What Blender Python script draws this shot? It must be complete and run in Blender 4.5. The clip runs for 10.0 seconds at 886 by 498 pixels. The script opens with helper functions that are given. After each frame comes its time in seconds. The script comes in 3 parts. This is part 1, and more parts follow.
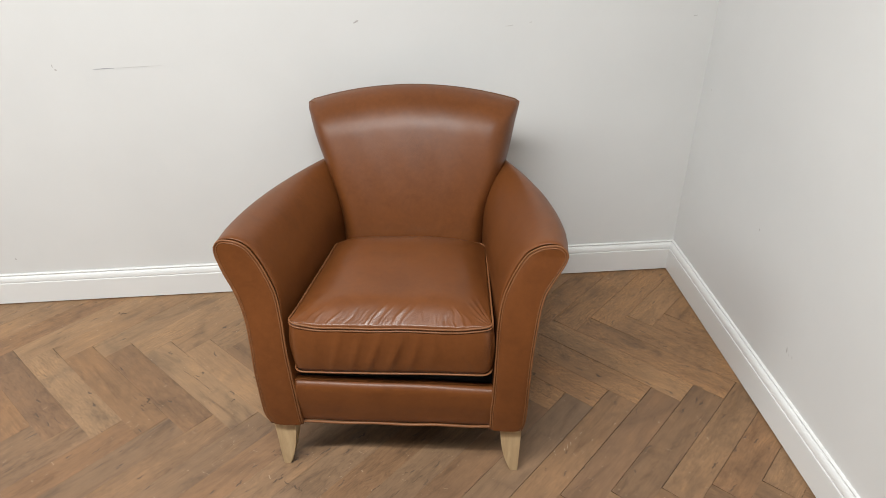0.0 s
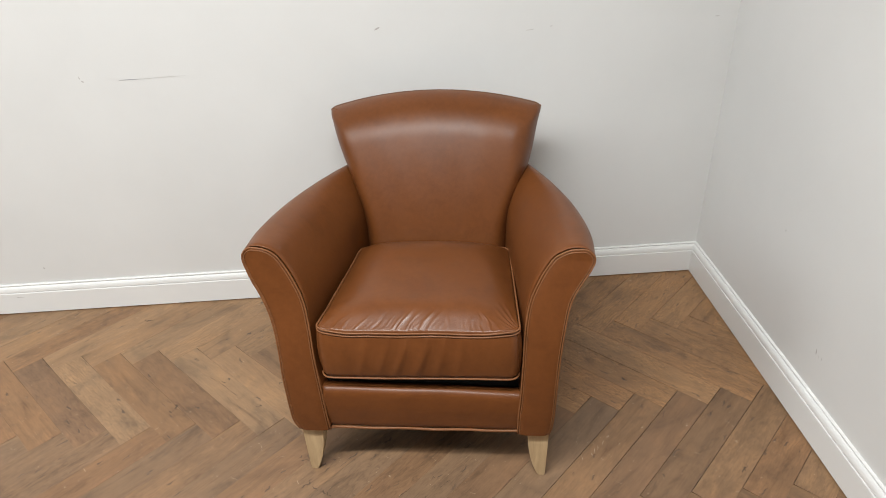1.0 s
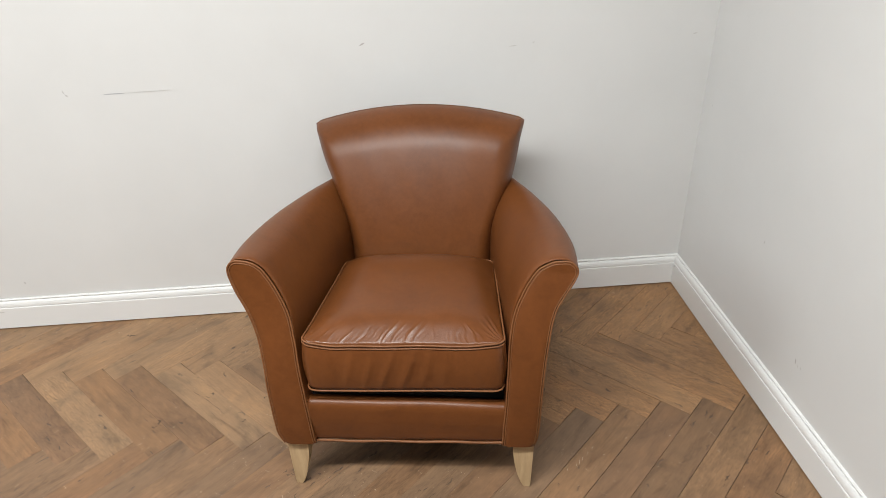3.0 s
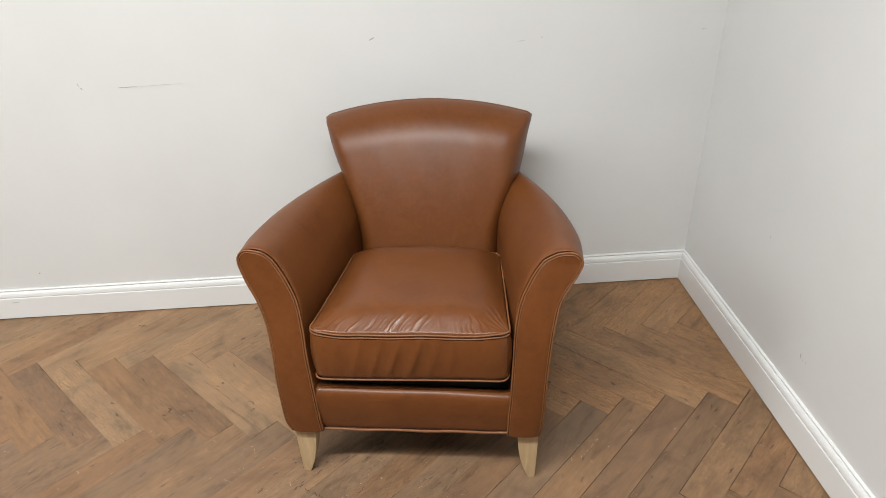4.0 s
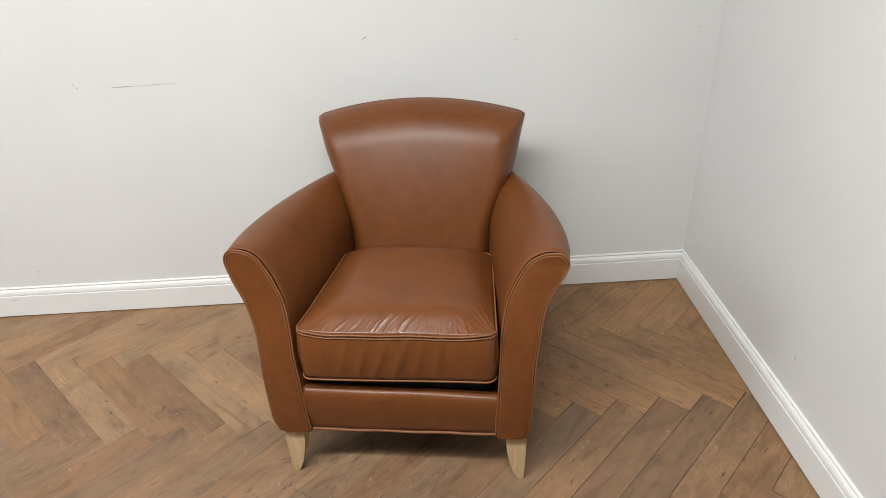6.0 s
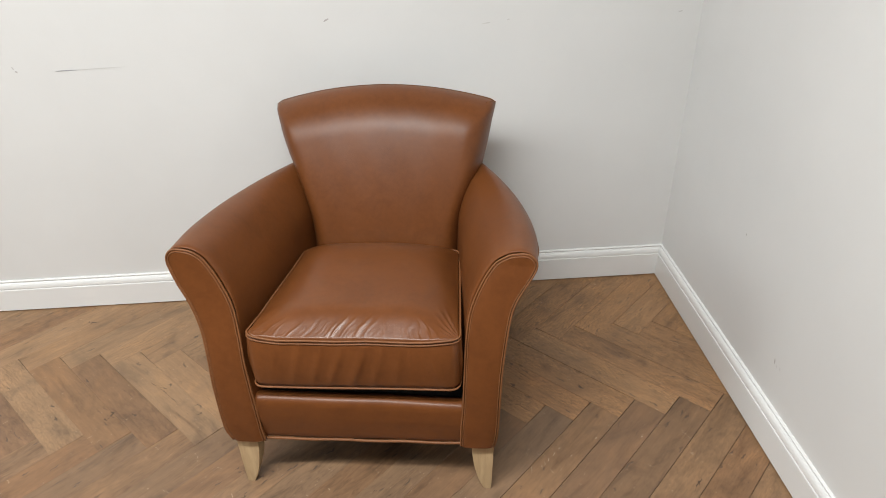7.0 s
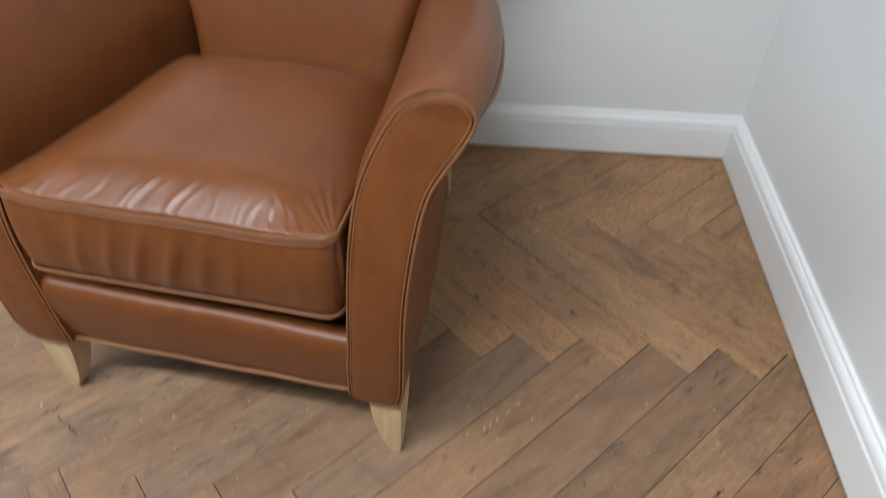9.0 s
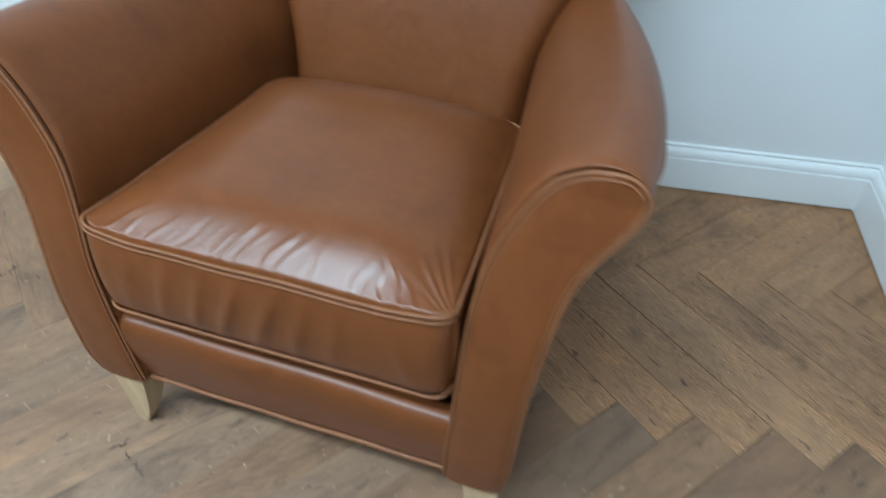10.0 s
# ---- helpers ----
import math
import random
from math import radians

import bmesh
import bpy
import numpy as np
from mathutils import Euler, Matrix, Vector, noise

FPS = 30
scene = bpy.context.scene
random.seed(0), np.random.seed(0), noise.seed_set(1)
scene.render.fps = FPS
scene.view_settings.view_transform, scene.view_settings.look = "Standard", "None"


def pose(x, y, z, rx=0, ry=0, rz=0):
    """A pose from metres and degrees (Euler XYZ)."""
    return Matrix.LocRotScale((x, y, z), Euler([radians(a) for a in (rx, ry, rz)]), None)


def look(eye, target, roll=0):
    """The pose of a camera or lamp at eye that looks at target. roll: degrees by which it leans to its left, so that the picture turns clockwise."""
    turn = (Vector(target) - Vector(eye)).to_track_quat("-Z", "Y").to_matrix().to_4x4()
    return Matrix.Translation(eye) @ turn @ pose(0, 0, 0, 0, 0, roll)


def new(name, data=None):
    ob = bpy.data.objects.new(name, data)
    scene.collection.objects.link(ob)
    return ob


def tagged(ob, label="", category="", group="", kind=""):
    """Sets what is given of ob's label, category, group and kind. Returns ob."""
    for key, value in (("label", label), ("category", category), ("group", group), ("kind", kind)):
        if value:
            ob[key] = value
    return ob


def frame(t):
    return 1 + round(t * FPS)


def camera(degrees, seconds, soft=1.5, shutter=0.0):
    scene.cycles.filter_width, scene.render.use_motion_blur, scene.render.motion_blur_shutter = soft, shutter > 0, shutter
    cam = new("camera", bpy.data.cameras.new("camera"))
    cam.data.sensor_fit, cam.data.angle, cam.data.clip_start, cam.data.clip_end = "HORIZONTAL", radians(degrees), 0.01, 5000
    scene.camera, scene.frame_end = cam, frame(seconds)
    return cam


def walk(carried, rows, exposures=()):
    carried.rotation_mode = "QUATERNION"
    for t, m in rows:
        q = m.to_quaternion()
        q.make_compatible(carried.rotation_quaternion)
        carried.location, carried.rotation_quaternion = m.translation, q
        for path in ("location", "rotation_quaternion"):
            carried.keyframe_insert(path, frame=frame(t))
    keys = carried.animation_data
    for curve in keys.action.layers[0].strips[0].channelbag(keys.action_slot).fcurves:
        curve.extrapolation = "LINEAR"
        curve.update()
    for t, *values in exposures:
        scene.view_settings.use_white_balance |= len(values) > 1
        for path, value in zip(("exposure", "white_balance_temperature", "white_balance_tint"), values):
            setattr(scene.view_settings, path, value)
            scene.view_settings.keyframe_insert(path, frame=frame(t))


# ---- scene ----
cam = camera(69.2, 10.0, soft=0.7, shutter=0.5)
PATH = [
    (0, (-1.001, -2.11, 1.445), (-0.917, -0.407, 0.399), -1.5),
    (0.5, (-1.016, -2.113, 1.447), (-0.956, -0.405, 0.407), -2.2),
    (1, (-1.031, -2.11, 1.451), (-0.989, -0.399, 0.416), -2.9),
    (1.5, (-1.04, -2.104, 1.458), (-0.987, -0.382, 0.443), -2.8),
    (2, (-1.041, -2.111, 1.464), (-0.98, -0.381, 0.463), -2.8),
    (2.5, (-1.037, -2.12, 1.462), (-0.959, -0.386, 0.468), -2.9),
    (3, (-1.031, -2.124, 1.454), (-0.94, -0.394, 0.456), -2.3),
    (4.5, (-1.017, -2.158, 1.447), (-0.975, -0.427, 0.446), -2.5),
    (5, (-0.994, -2.157, 1.448), (-0.964, -0.427, 0.446), -2.6),
    (6.5, (-0.938, -2.112, 1.434), (-0.914, -0.383, 0.43), -2.9),
    (7, (-0.904, -2.04, 1.414), (-0.835, -0.334, 0.373), -2.0),
    (7.2, (-0.898, -2.003, 1.406), (-0.849, -0.295, 0.368), -2.4),
    (7.5, (-0.88, -1.897, 1.387), (-0.833, -0.193, 0.341), -2.0),
    (7.8, (-0.839, -1.777, 1.381), (-0.729, -0.113, 0.276), -0.4),
    (8, (-0.823, -1.721, 1.336), (-0.704, -0.074, 0.207), 0.5),
    (8.2, (-0.766, -1.67, 1.304), (-0.752, -0.052, 0.129), -1.5),
    (8.5, (-0.69, -1.58, 1.238), (-0.815, -0.024, -0.012), -0.9),
    (8.7, (-0.637, -1.529, 1.167), (-0.772, 0.007, -0.107), -0.2),
    (9, (-0.638, -1.489, 1.048), (-0.756, -0.064, -0.35), 0.5),
    (9.2, (-0.64, -1.467, 1.008), (-0.768, -0.103, -0.451), 0.9),
    (9.5, (-0.663, -1.449, 0.988), (-0.806, -0.11, -0.492), 0.4),
    (9.7, (-0.688, -1.408, 1.016), (-0.879, -0.05, -0.44), 0.4),
    (10, (-0.754, -1.347, 1.034), (-1.022, 0.045, -0.377), 0.4),
]
EXPOSURES = [(0.0, 0.0, 6350, 8), (7.6, 0.0, 6350, 8), (8.0, -0.07, 6350, 8), (8.5, -0.12, 6200, 9), (9.0, 0.1, 5800, 6), (9.5, 0.24, 5250, 2), (10.0, 0.2, 4800, -7)]
walk(cam, [(t, look(eye, target, roll)) for t, eye, target, roll in PATH], EXPOSURES)

# ---- light ----
world = bpy.data.worlds.new("room_world")
scene.world = world
world.use_nodes = True
world.node_tree.nodes["Background"].inputs[0].default_value = (0.9, 0.95, 1.0, 1)
world.node_tree.nodes["Background"].inputs[1].default_value = 0.05

ROOM_W, ROOM_D, ROOM_H = 8.0, 10.5, 2.7
WALL = 0.018                      # walls stand this far behind the face of the skirting


def ceiling_lamp(x, y, sx, sy, watts, colour=(1.0, 0.992, 0.972)):
    data = bpy.data.lights.new("ceiling_lamp", "AREA")
    data.shape, data.size, data.size_y = "RECTANGLE", sx, sy
    data.energy, data.color = watts, colour
    ob = new("ceiling_lamp_light", data)
    ob.matrix_world = pose(x, y, ROOM_H - 0.045)
    return ob


LAMPS = [(-1.45, -1.84, 1.45, 0.06, 86), (-3.01, -1.84, 1.45, 0.06, 48), (-4.57, -1.84, 1.45, 0.06, 44), (-6.13, -1.84, 1.45, 0.06, 44), (-2.30, -5.0, 1.45, 0.06, 14)]
for lamp in LAMPS:
    ceiling_lamp(*lamp)


# ---- materials ----
def material(name, rough=0.5, metal=0.0, spec=0.5):
    m = bpy.data.materials.new(name)
    m.use_nodes = True
    b = m.node_tree.nodes["Principled BSDF"]
    b.inputs["Roughness"].default_value = rough
    b.inputs["Metallic"].default_value = metal
    b.inputs["Specular IOR Level"].default_value = spec
    return m, m.node_tree.nodes, m.node_tree.links, b


def noise_node(nodes, links, vector, scale, detail=4.0, rough=0.55, distortion=0.0):
    n = nodes.new("ShaderNodeTexNoise")
    n.inputs["Scale"].default_value = scale
    n.inputs["Detail"].default_value = detail
    n.inputs["Roughness"].default_value = rough
    n.inputs["Distortion"].default_value = distortion
    if vector is not None:
        links.new(vector, n.inputs["Vector"])
    return n.outputs["Fac"]


def ramp(nodes, links, fac, stops):
    r = nodes.new("ShaderNodeValToRGB")
    while len(r.color_ramp.elements) < len(stops):
        r.color_ramp.elements.new(0.5)
    for e, (at, c) in zip(r.color_ramp.elements, stops):
        e.position, e.color = at, (*c, 1)
    links.new(fac, r.inputs["Fac"])
    return r.outputs["Color"]


def mix(nodes, links, fac, a, b, blend="MIX"):
    m = nodes.new("ShaderNodeMix")
    m.data_type, m.blend_type = "RGBA", blend
    for socket, value in ((m.inputs[0], fac), (m.inputs[6], a), (m.inputs[7], b)):
        if isinstance(value, (int, float)):
            socket.default_value = value
        elif isinstance(value, tuple):
            socket.default_value = (*value, 1)
        else:
            links.new(value, socket)
    return m.outputs[2]


def maths(nodes, links, op, a, b=0.0, c=0.0):
    m = nodes.new("ShaderNodeMath")
    m.operation = op
    for socket, value in zip(m.inputs, (a, b, c)):
        if isinstance(value, (int, float)):
            socket.default_value = value
        else:
            links.new(value, socket)
    return m.outputs[0]


def bump(nodes, links, bsdf, height, strength, distance, before=None):
    n = nodes.new("ShaderNodeBump")
    n.inputs["Strength"].default_value = strength
    n.inputs["Distance"].default_value = distance
    links.new(height, n.inputs["Height"])
    if before is not None:
        links.new(before, n.inputs["Normal"])
    links.new(n.outputs["Normal"], bsdf.inputs["Normal"])
    return n.outputs["Normal"]


def object_coords(nodes, links, scale=(1, 1, 1)):
    c = nodes.new("ShaderNodeTexCoord")
    m = nodes.new("ShaderNodeMapping")
    m.inputs["Scale"].default_value = scale
    links.new(c.outputs["Object"], m.inputs["Vector"])
    return m.outputs["Vector"]


def leather_material(name, light, dark, rough=0.37, gloss=0.045, sheen=0.24):
    m, n, l, b = material(name, rough, 0.0, 0.26)
    v = object_coords(n, l)
    cloud = noise_node(n, l, v, 4.0, 3)
    fine = noise_node(n, l, v, 70.0, 5)
    middle = noise_node(n, l, v, 15.0, 6, 0.65, 0.6)
    base = ramp(n, l, cloud, [(0.25, dark), (0.75, light)])
    tone = ramp(n, l, fine, [(0.3, (0.93, 0.92, 0.91)), (0.7, (1.05, 1.05, 1.04))])
    patch = ramp(n, l, middle, [(0.3, (0.86, 0.85, 0.84)), (0.5, (1, 1, 1)), (0.72, (1.06, 1.06, 1.06))])
    base = mix(n, l, 1.0, base, patch, "MULTIPLY")
    l.new(mix(n, l, 1.0, base, tone, "MULTIPLY"), b.inputs["Base Color"])
    r = maths(n, l, "MULTIPLY_ADD", cloud, 0.05, rough - 0.025)
    l.new(maths(n, l, "MULTIPLY_ADD", fine, 0.05, r), b.inputs["Roughness"])
    # a thin, slightly smoother finish over the hide
    b.inputs["Coat Weight"].default_value = gloss
    b.inputs["Coat Roughness"].default_value = sheen
    cells = n.new("ShaderNodeTexVoronoi")
    cells.inputs["Scale"].default_value = 420.0
    l.new(v, cells.inputs["Vector"])
    first = bump(n, l, b, cells.outputs["Distance"], 0.1, 0.0006)
    second = bump(n, l, b, noise_node(n, l, v, 22.0, 4), 0.06, 0.004, first)
    last = bump(n, l, b, noise_node(n, l, v, 75.0, 4, 0.6, 1.5), 0.08, 0.0022, second)
    l.new(last, b.inputs["Coat Normal"])
    return m


def paint_material(name, colour, rough=0.55, relief=0.08, mottled=0.03):
    m, n, l, b = material(name, rough)
    v = object_coords(n, l)
    cloud = noise_node(n, l, v, 1.7, 5, 0.6)
    low, high = (tuple(c * (1 + k * mottled) for c in colour) for k in (-1, 1))
    l.new(ramp(n, l, cloud, [(0.3, low), (0.7, high)]), b.inputs["Base Color"])
    first = bump(n, l, b, noise_node(n, l, v, 260.0, 3), relief, 0.0015)
    bump(n, l, b, noise_node(n, l, v, 9.0, 3), relief, 0.006, first)
    return m


def plank_material(name, tones, joined=False, worn=False):
    """Aged oak block: each block takes a tone and a stretch of grain of its own."""
    m, n, l, b = material(name, 0.5)
    info = n.new("ShaderNodeNewGeometry" if joined else "ShaderNodeObjectInfo")
    chance = info.outputs["Random Per Island" if joined else "Random"]
    coord = n.new("ShaderNodeTexCoord")
    shift = n.new("ShaderNodeVectorMath")
    shift.operation = "MULTIPLY_ADD"
    shift.inputs[1].default_value = (37.0, 19.0, 11.0)
    l.new(chance, shift.inputs[0])
    l.new(coord.outputs["Object"], shift.inputs[2])

    def stretched(across):
        node = n.new("ShaderNodeMapping")
        node.inputs["Scale"].default_value = (1.0, across, 1.0)
        l.new(shift.outputs[0], node.inputs["Vector"])
        return node.outputs[0]

    grain = noise_node(n, l, stretched(6.0), 3.6, 6, 0.60, 1.1)
    fibre = noise_node(n, l, stretched(26.0), 9.0, 6, 0.66, 0.5)
    blotch = noise_node(n, l, stretched(1.9), 5.0, 7, 0.60, 0.9)
    figure = noise_node(n, l, stretched(3.4), 16.0, 5, 0.66, 2.8)
    spread = maths(n, l, "FRACT", maths(n, l, "MULTIPLY", chance, 7.31))
    tone = ramp(n, l, spread, [(k / (len(tones) - 1), c) for k, c in enumerate(tones)])
    # some blocks have gone grey, others stayed warm
    aged = maths(n, l, "FRACT", maths(n, l, "MULTIPLY", chance, 41.9))
    tone = mix(n, l, 1.0, tone, ramp(n, l, aged, [(0.0, (0.96, 0.97, 0.98)), (0.5, (1.0, 1.0, 1.0)), (1.0, (1.03, 1.0, 0.96))]), "MULTIPLY")
    veins = ramp(n, l, grain, [(0.27, (0.60, 0.57, 0.54)), (0.42, (0.93, 0.92, 0.91)), (0.57, (1.04, 1.03, 1.02)), (0.72, (1.22, 1.20, 1.16))])
    col = mix(n, l, 0.9, tone, veins, "MULTIPLY")
    clouds = ramp(n, l, blotch, [(0.30, (0.62, 0.62, 0.64)), (0.44, (0.95, 0.95, 0.95)), (0.56, (1.03, 1.02, 1.01)), (0.72, (1.22, 1.18, 1.10))])
    col = mix(n, l, 0.9, col, clouds, "MULTIPLY")
    lines = ramp(n, l, fibre, [(0.3, (0.80, 0.78, 0.76)), (0.52, (1.0, 1.0, 1.0)), (0.78, (1.12, 1.10, 1.08))])
    col = mix(n, l, 0.6, col, lines, "MULTIPLY")
    curls = ramp(n, l, figure, [(0.36, (0.74, 0.72, 0.70)), (0.5, (1.0, 1.0, 1.0)), (0.66, (1.18, 1.16, 1.12))])
    carved = maths(n, l, "FRACT", maths(n, l, "MULTIPLY", chance, 13.3))
    col = mix(n, l, maths(n, l, "MULTIPLY_ADD", carved, 0.65, 0.15), col, curls, "MULTIPLY")
    ridges = None
    if worn:
        # the soft wood has worn away between pale, wavering ridges of the grain
        ridges = noise_node(n, l, stretched(4.5), 34.0, 5, 0.7, 3.2)
        where = ramp(n, l, noise_node(n, l, stretched(1.6), 5.5, 4, 0.6, 0.8), [(0.38, (0.25, 0.25, 0.25)), (0.54, (1, 1, 1))])
        furrows = ramp(n, l, ridges, [(0.36, (0.45, 0.42, 0.39)), (0.46, (0.92, 0.91, 0.90)), (0.55, (1.06, 1.05, 1.02)), (0.66, (1.62, 1.55, 1.38))])
        col = mix(n, l, where, col, furrows, "MULTIPLY")
    fine = noise_node(n, l, stretched(3.0), 110.0, 3, 0.6, 0.4)
    dots = ramp(n, l, fine, [(0.33, (0.88, 0.87, 0.86)), (0.5, (1.0, 1.0, 1.0)), (0.68, (1.08, 1.07, 1.06))])
    col = mix(n, l, 0.5, col, dots, "MULTIPLY")
    # arched growth rings on some blocks
    rings = n.new("ShaderNodeTexWave")
    rings.wave_type, rings.bands_direction = "BANDS", "Y"
    for key, value in (("Scale", 34.0), ("Distortion", 14.0), ("Detail", 4.0), ("Detail Scale", 1.1), ("Detail Roughness", 0.7)):
        rings.inputs[key].default_value = value
    ring_at = n.new("ShaderNodeMapping")
    ring_at.inputs["Scale"].default_value = (0.35, 1.0, 1.0)
    l.new(shift.outputs[0], ring_at.inputs["Vector"])
    l.new(ring_at.outputs[0], rings.inputs["Vector"])
    ringed = maths(n, l, "GREATER_THAN", maths(n, l, "FRACT", maths(n, l, "MULTIPLY", chance, 23.7)), 0.62)
    ring_fac = maths(n, l, "MULTIPLY", ramp(n, l, rings.outputs["Fac"], [(0.05, (1, 1, 1)), (0.35, (0, 0, 0))]), maths(n, l, "MULTIPLY", ringed, ramp(n, l, blotch, [(0.45, (0, 0, 0)), (0.62, (0.42, 0.42, 0.42))])))
    col = mix(n, l, ring_fac, col, (0.115, 0.062, 0.030))
    # old stains that run across the blocks
    place = n.new("ShaderNodeNewGeometry")
    stain = noise_node(n, l, place.outputs["Position"], 4.2, 7, 0.62, 1.1)
    stains = ramp(n, l, stain, [(0.32, (0.66, 0.66, 0.68)), (0.45, (0.94, 0.94, 0.94)), (0.55, (1.0, 1.0, 1.0)), (0.70, (1.12, 1.10, 1.06))])
    col = mix(n, l, 0.8, col, stains, "MULTIPLY")
    # long dark cracks, here and there
    gate = noise_node(n, l, shift.outputs[0], 4.0, 3)
    crack = noise_node(n, l, stretched(9.0), 11.0, 4, 0.6, 1.0)
    dark = maths(n, l, "MULTIPLY", ramp(n, l, crack, [(0.655, (0, 0, 0)), (0.69, (1, 1, 1))]), ramp(n, l, gate, [(0.5, (0, 0, 0)), (0.56, (1, 1, 1))]))
    # small knots with ragged edges
    knot_at = n.new("ShaderNodeVectorMath")
    knot_at.operation = "MULTIPLY_ADD"
    knot_at.inputs[1].default_value = (0.035, 0.035, 0.0)
    ragged = n.new("ShaderNodeTexNoise")
    ragged.inputs["Scale"].default_value = 60.0
    l.new(shift.outputs[0], ragged.inputs["Vector"])
    l.new(ragged.outputs["Color"], knot_at.inputs[0])
    l.new(stretched(1.5), knot_at.inputs[2])
    cells = n.new("ShaderNodeTexVoronoi")
    cells.inputs["Scale"].default_value = 7.5
    l.new(knot_at.outputs[0], cells.inputs["Vector"])
    knots = ramp(n, l, cells.outputs["Distance"], [(0.035, (1, 1, 1)), (0.07, (0, 0, 0))])
    specks_tex = n.new("ShaderNodeTexVoronoi")
    specks_tex.inputs["Scale"].default_value = 24.0
    l.new(knot_at.outputs[0], specks_tex.inputs["Vector"])
    specks = ramp(n, l, specks_tex.outputs["Distance"], [(0.05, (0.5, 0.5, 0.5)), (0.09, (0, 0, 0))])
    specks = maths(n, l, "MULTIPLY", specks, ramp(n, l, blotch, [(0.40, (1, 1, 1)), (0.47, (0, 0, 0))]))
    # short dashes along the grain
    dash_tex = n.new("ShaderNodeTexVoronoi")
    dash_tex.voronoi_dimensions = "2D"
    dash_tex.inputs["Scale"].default_value = 19.0
    dash_at = n.new("ShaderNodeMapping")
    dash_at.inputs["Scale"].default_value = (0.8, 2.6, 1.0)
    l.new(knot_at.outputs[0], dash_at.inputs["Vector"])
    l.new(dash_at.outputs[0], dash_tex.inputs["Vector"])
    dashes = ramp(n, l, dash_tex.outputs["Distance"], [(0.12, (1, 1, 1)), (0.24, (0, 0, 0))])
    pick = n.new("ShaderNodeSeparateColor")
    l.new(dash_tex.outputs["Color"], pick.inputs[0])
    dashes = maths(n, l, "MULTIPLY", dashes, ramp(n, l, pick.outputs[0], [(0.92, (0, 0, 0)), (0.98, (1, 1, 1))]))
    marks = maths(n, l, "MAXIMUM", maths(n, l, "MAXIMUM", maths(n, l, "MAXIMUM", dark, knots), specks), dashes)
    col = mix(n, l, maths(n, l, "MULTIPLY", marks, 0.72), col, (0.045, 0.030, 0.021))
    # pale scratches
    scratch = noise_node(n, l, stretched(0.35), 75.0, 2, 0.5, 2.5)
    pale = maths(n, l, "MULTIPLY", ramp(n, l, scratch, [(0.715, (0, 0, 0)), (0.74, (1, 1, 1))]), 0.5)
    col = mix(n, l, pale, col, (0.45, 0.34, 0.23))
    l.new(col, b.inputs["Base Color"])
    l.new(maths(n, l, "MULTIPLY_ADD", blotch, 0.3, 0.36), b.inputs["Roughness"])
    first = bump(n, l, b, fibre, 0.2, 0.0012)
    second = bump(n, l, b, grain, 0.16, 0.003, first)
    third = bump(n, l, b, maths(n, l, "MULTIPLY", marks, -1.0), 0.4, 0.0015, second)
    if worn:
        bump(n, l, b, ridges, 0.35, 0.0022, third)
    return m


def pale_wood_material():
    m, n, l, b = material("pale_beech", 0.5)
    v = object_coords(n, l, (30, 30, 3))
    g = noise_node(n, l, v, 2.5, 5, 0.6, 0.4)
    l.new(ramp(n, l, g, [(0.3, (0.36, 0.245, 0.130)), (0.7, (0.48, 0.345, 0.195))]), b.inputs["Base Color"])
    bump(n, l, b, g, 0.08, 0.001)
    return m


def plain_material(name, colour, rough=0.7):
    m, n, l, b = material(name, rough)
    g = noise_node(n, l, object_coords(n, l), 40.0, 4)
    l.new(ramp(n, l, g, [(0.3, tuple(c * 0.85 for c in colour)), (0.7, tuple(c * 1.1 for c in colour))]), b.inputs["Base Color"])
    return m


def lit_material(name, colour, strength):
    m, n, l, b = material(name, 0.5)
    b.inputs["Emission Color"].default_value = (*colour, 1)
    b.inputs["Emission Strength"].default_value = strength
    return m


LEATHER = leather_material("tan_leather", (0.137, 0.0448, 0.0119), (0.110, 0.0356, 0.0094))
SEAT_LEATHER = leather_material("sat_on_tan_leather", (0.137, 0.0448, 0.0119), (0.110, 0.0356, 0.0094), 0.35, 0.19, 0.27)
PIPING = leather_material("tan_leather_piping", (0.195, 0.080, 0.031), (0.155, 0.062, 0.023), 0.45, 0.05)
WALL_PAINT = paint_material("white_wall_paint", (0.655, 0.653, 0.640))
# unseen south and west walls and ceiling, darkened to hold back bounced fill light
UNSEEN_WALL_DARK = paint_material("darkened_unseen_wall", (0.22, 0.216, 0.21))
CEIL_DARKENED = paint_material("darkened_unseen_ceiling", (0.16, 0.158, 0.154))
GLOSS_PAINT = paint_material("white_gloss_paint", (0.735, 0.735, 0.722), 0.34, 0.04, 0.015)
OAK = plank_material("aged_oak_block", [(0.204, 0.115, 0.057), (0.231, 0.136, 0.070), (0.211, 0.116, 0.057), (0.242, 0.144, 0.076)])
OAK_PALE = plank_material("pale_oak_block", [(0.238, 0.142, 0.074), (0.269, 0.165, 0.088), (0.250, 0.153, 0.083)])
OAK_DARK = plank_material("dark_oak_block", [(0.180, 0.101, 0.053), (0.197, 0.110, 0.055), (0.176, 0.101, 0.055)])
# worn grain, plus a base tone raised to stand in for light near the corner
OAK_WORN_LIT = plank_material("worn_lit_oak_block", [(0.270, 0.149, 0.070), (0.300, 0.173, 0.085), (0.282, 0.157, 0.075), (0.316, 0.187, 0.094)], worn=True)
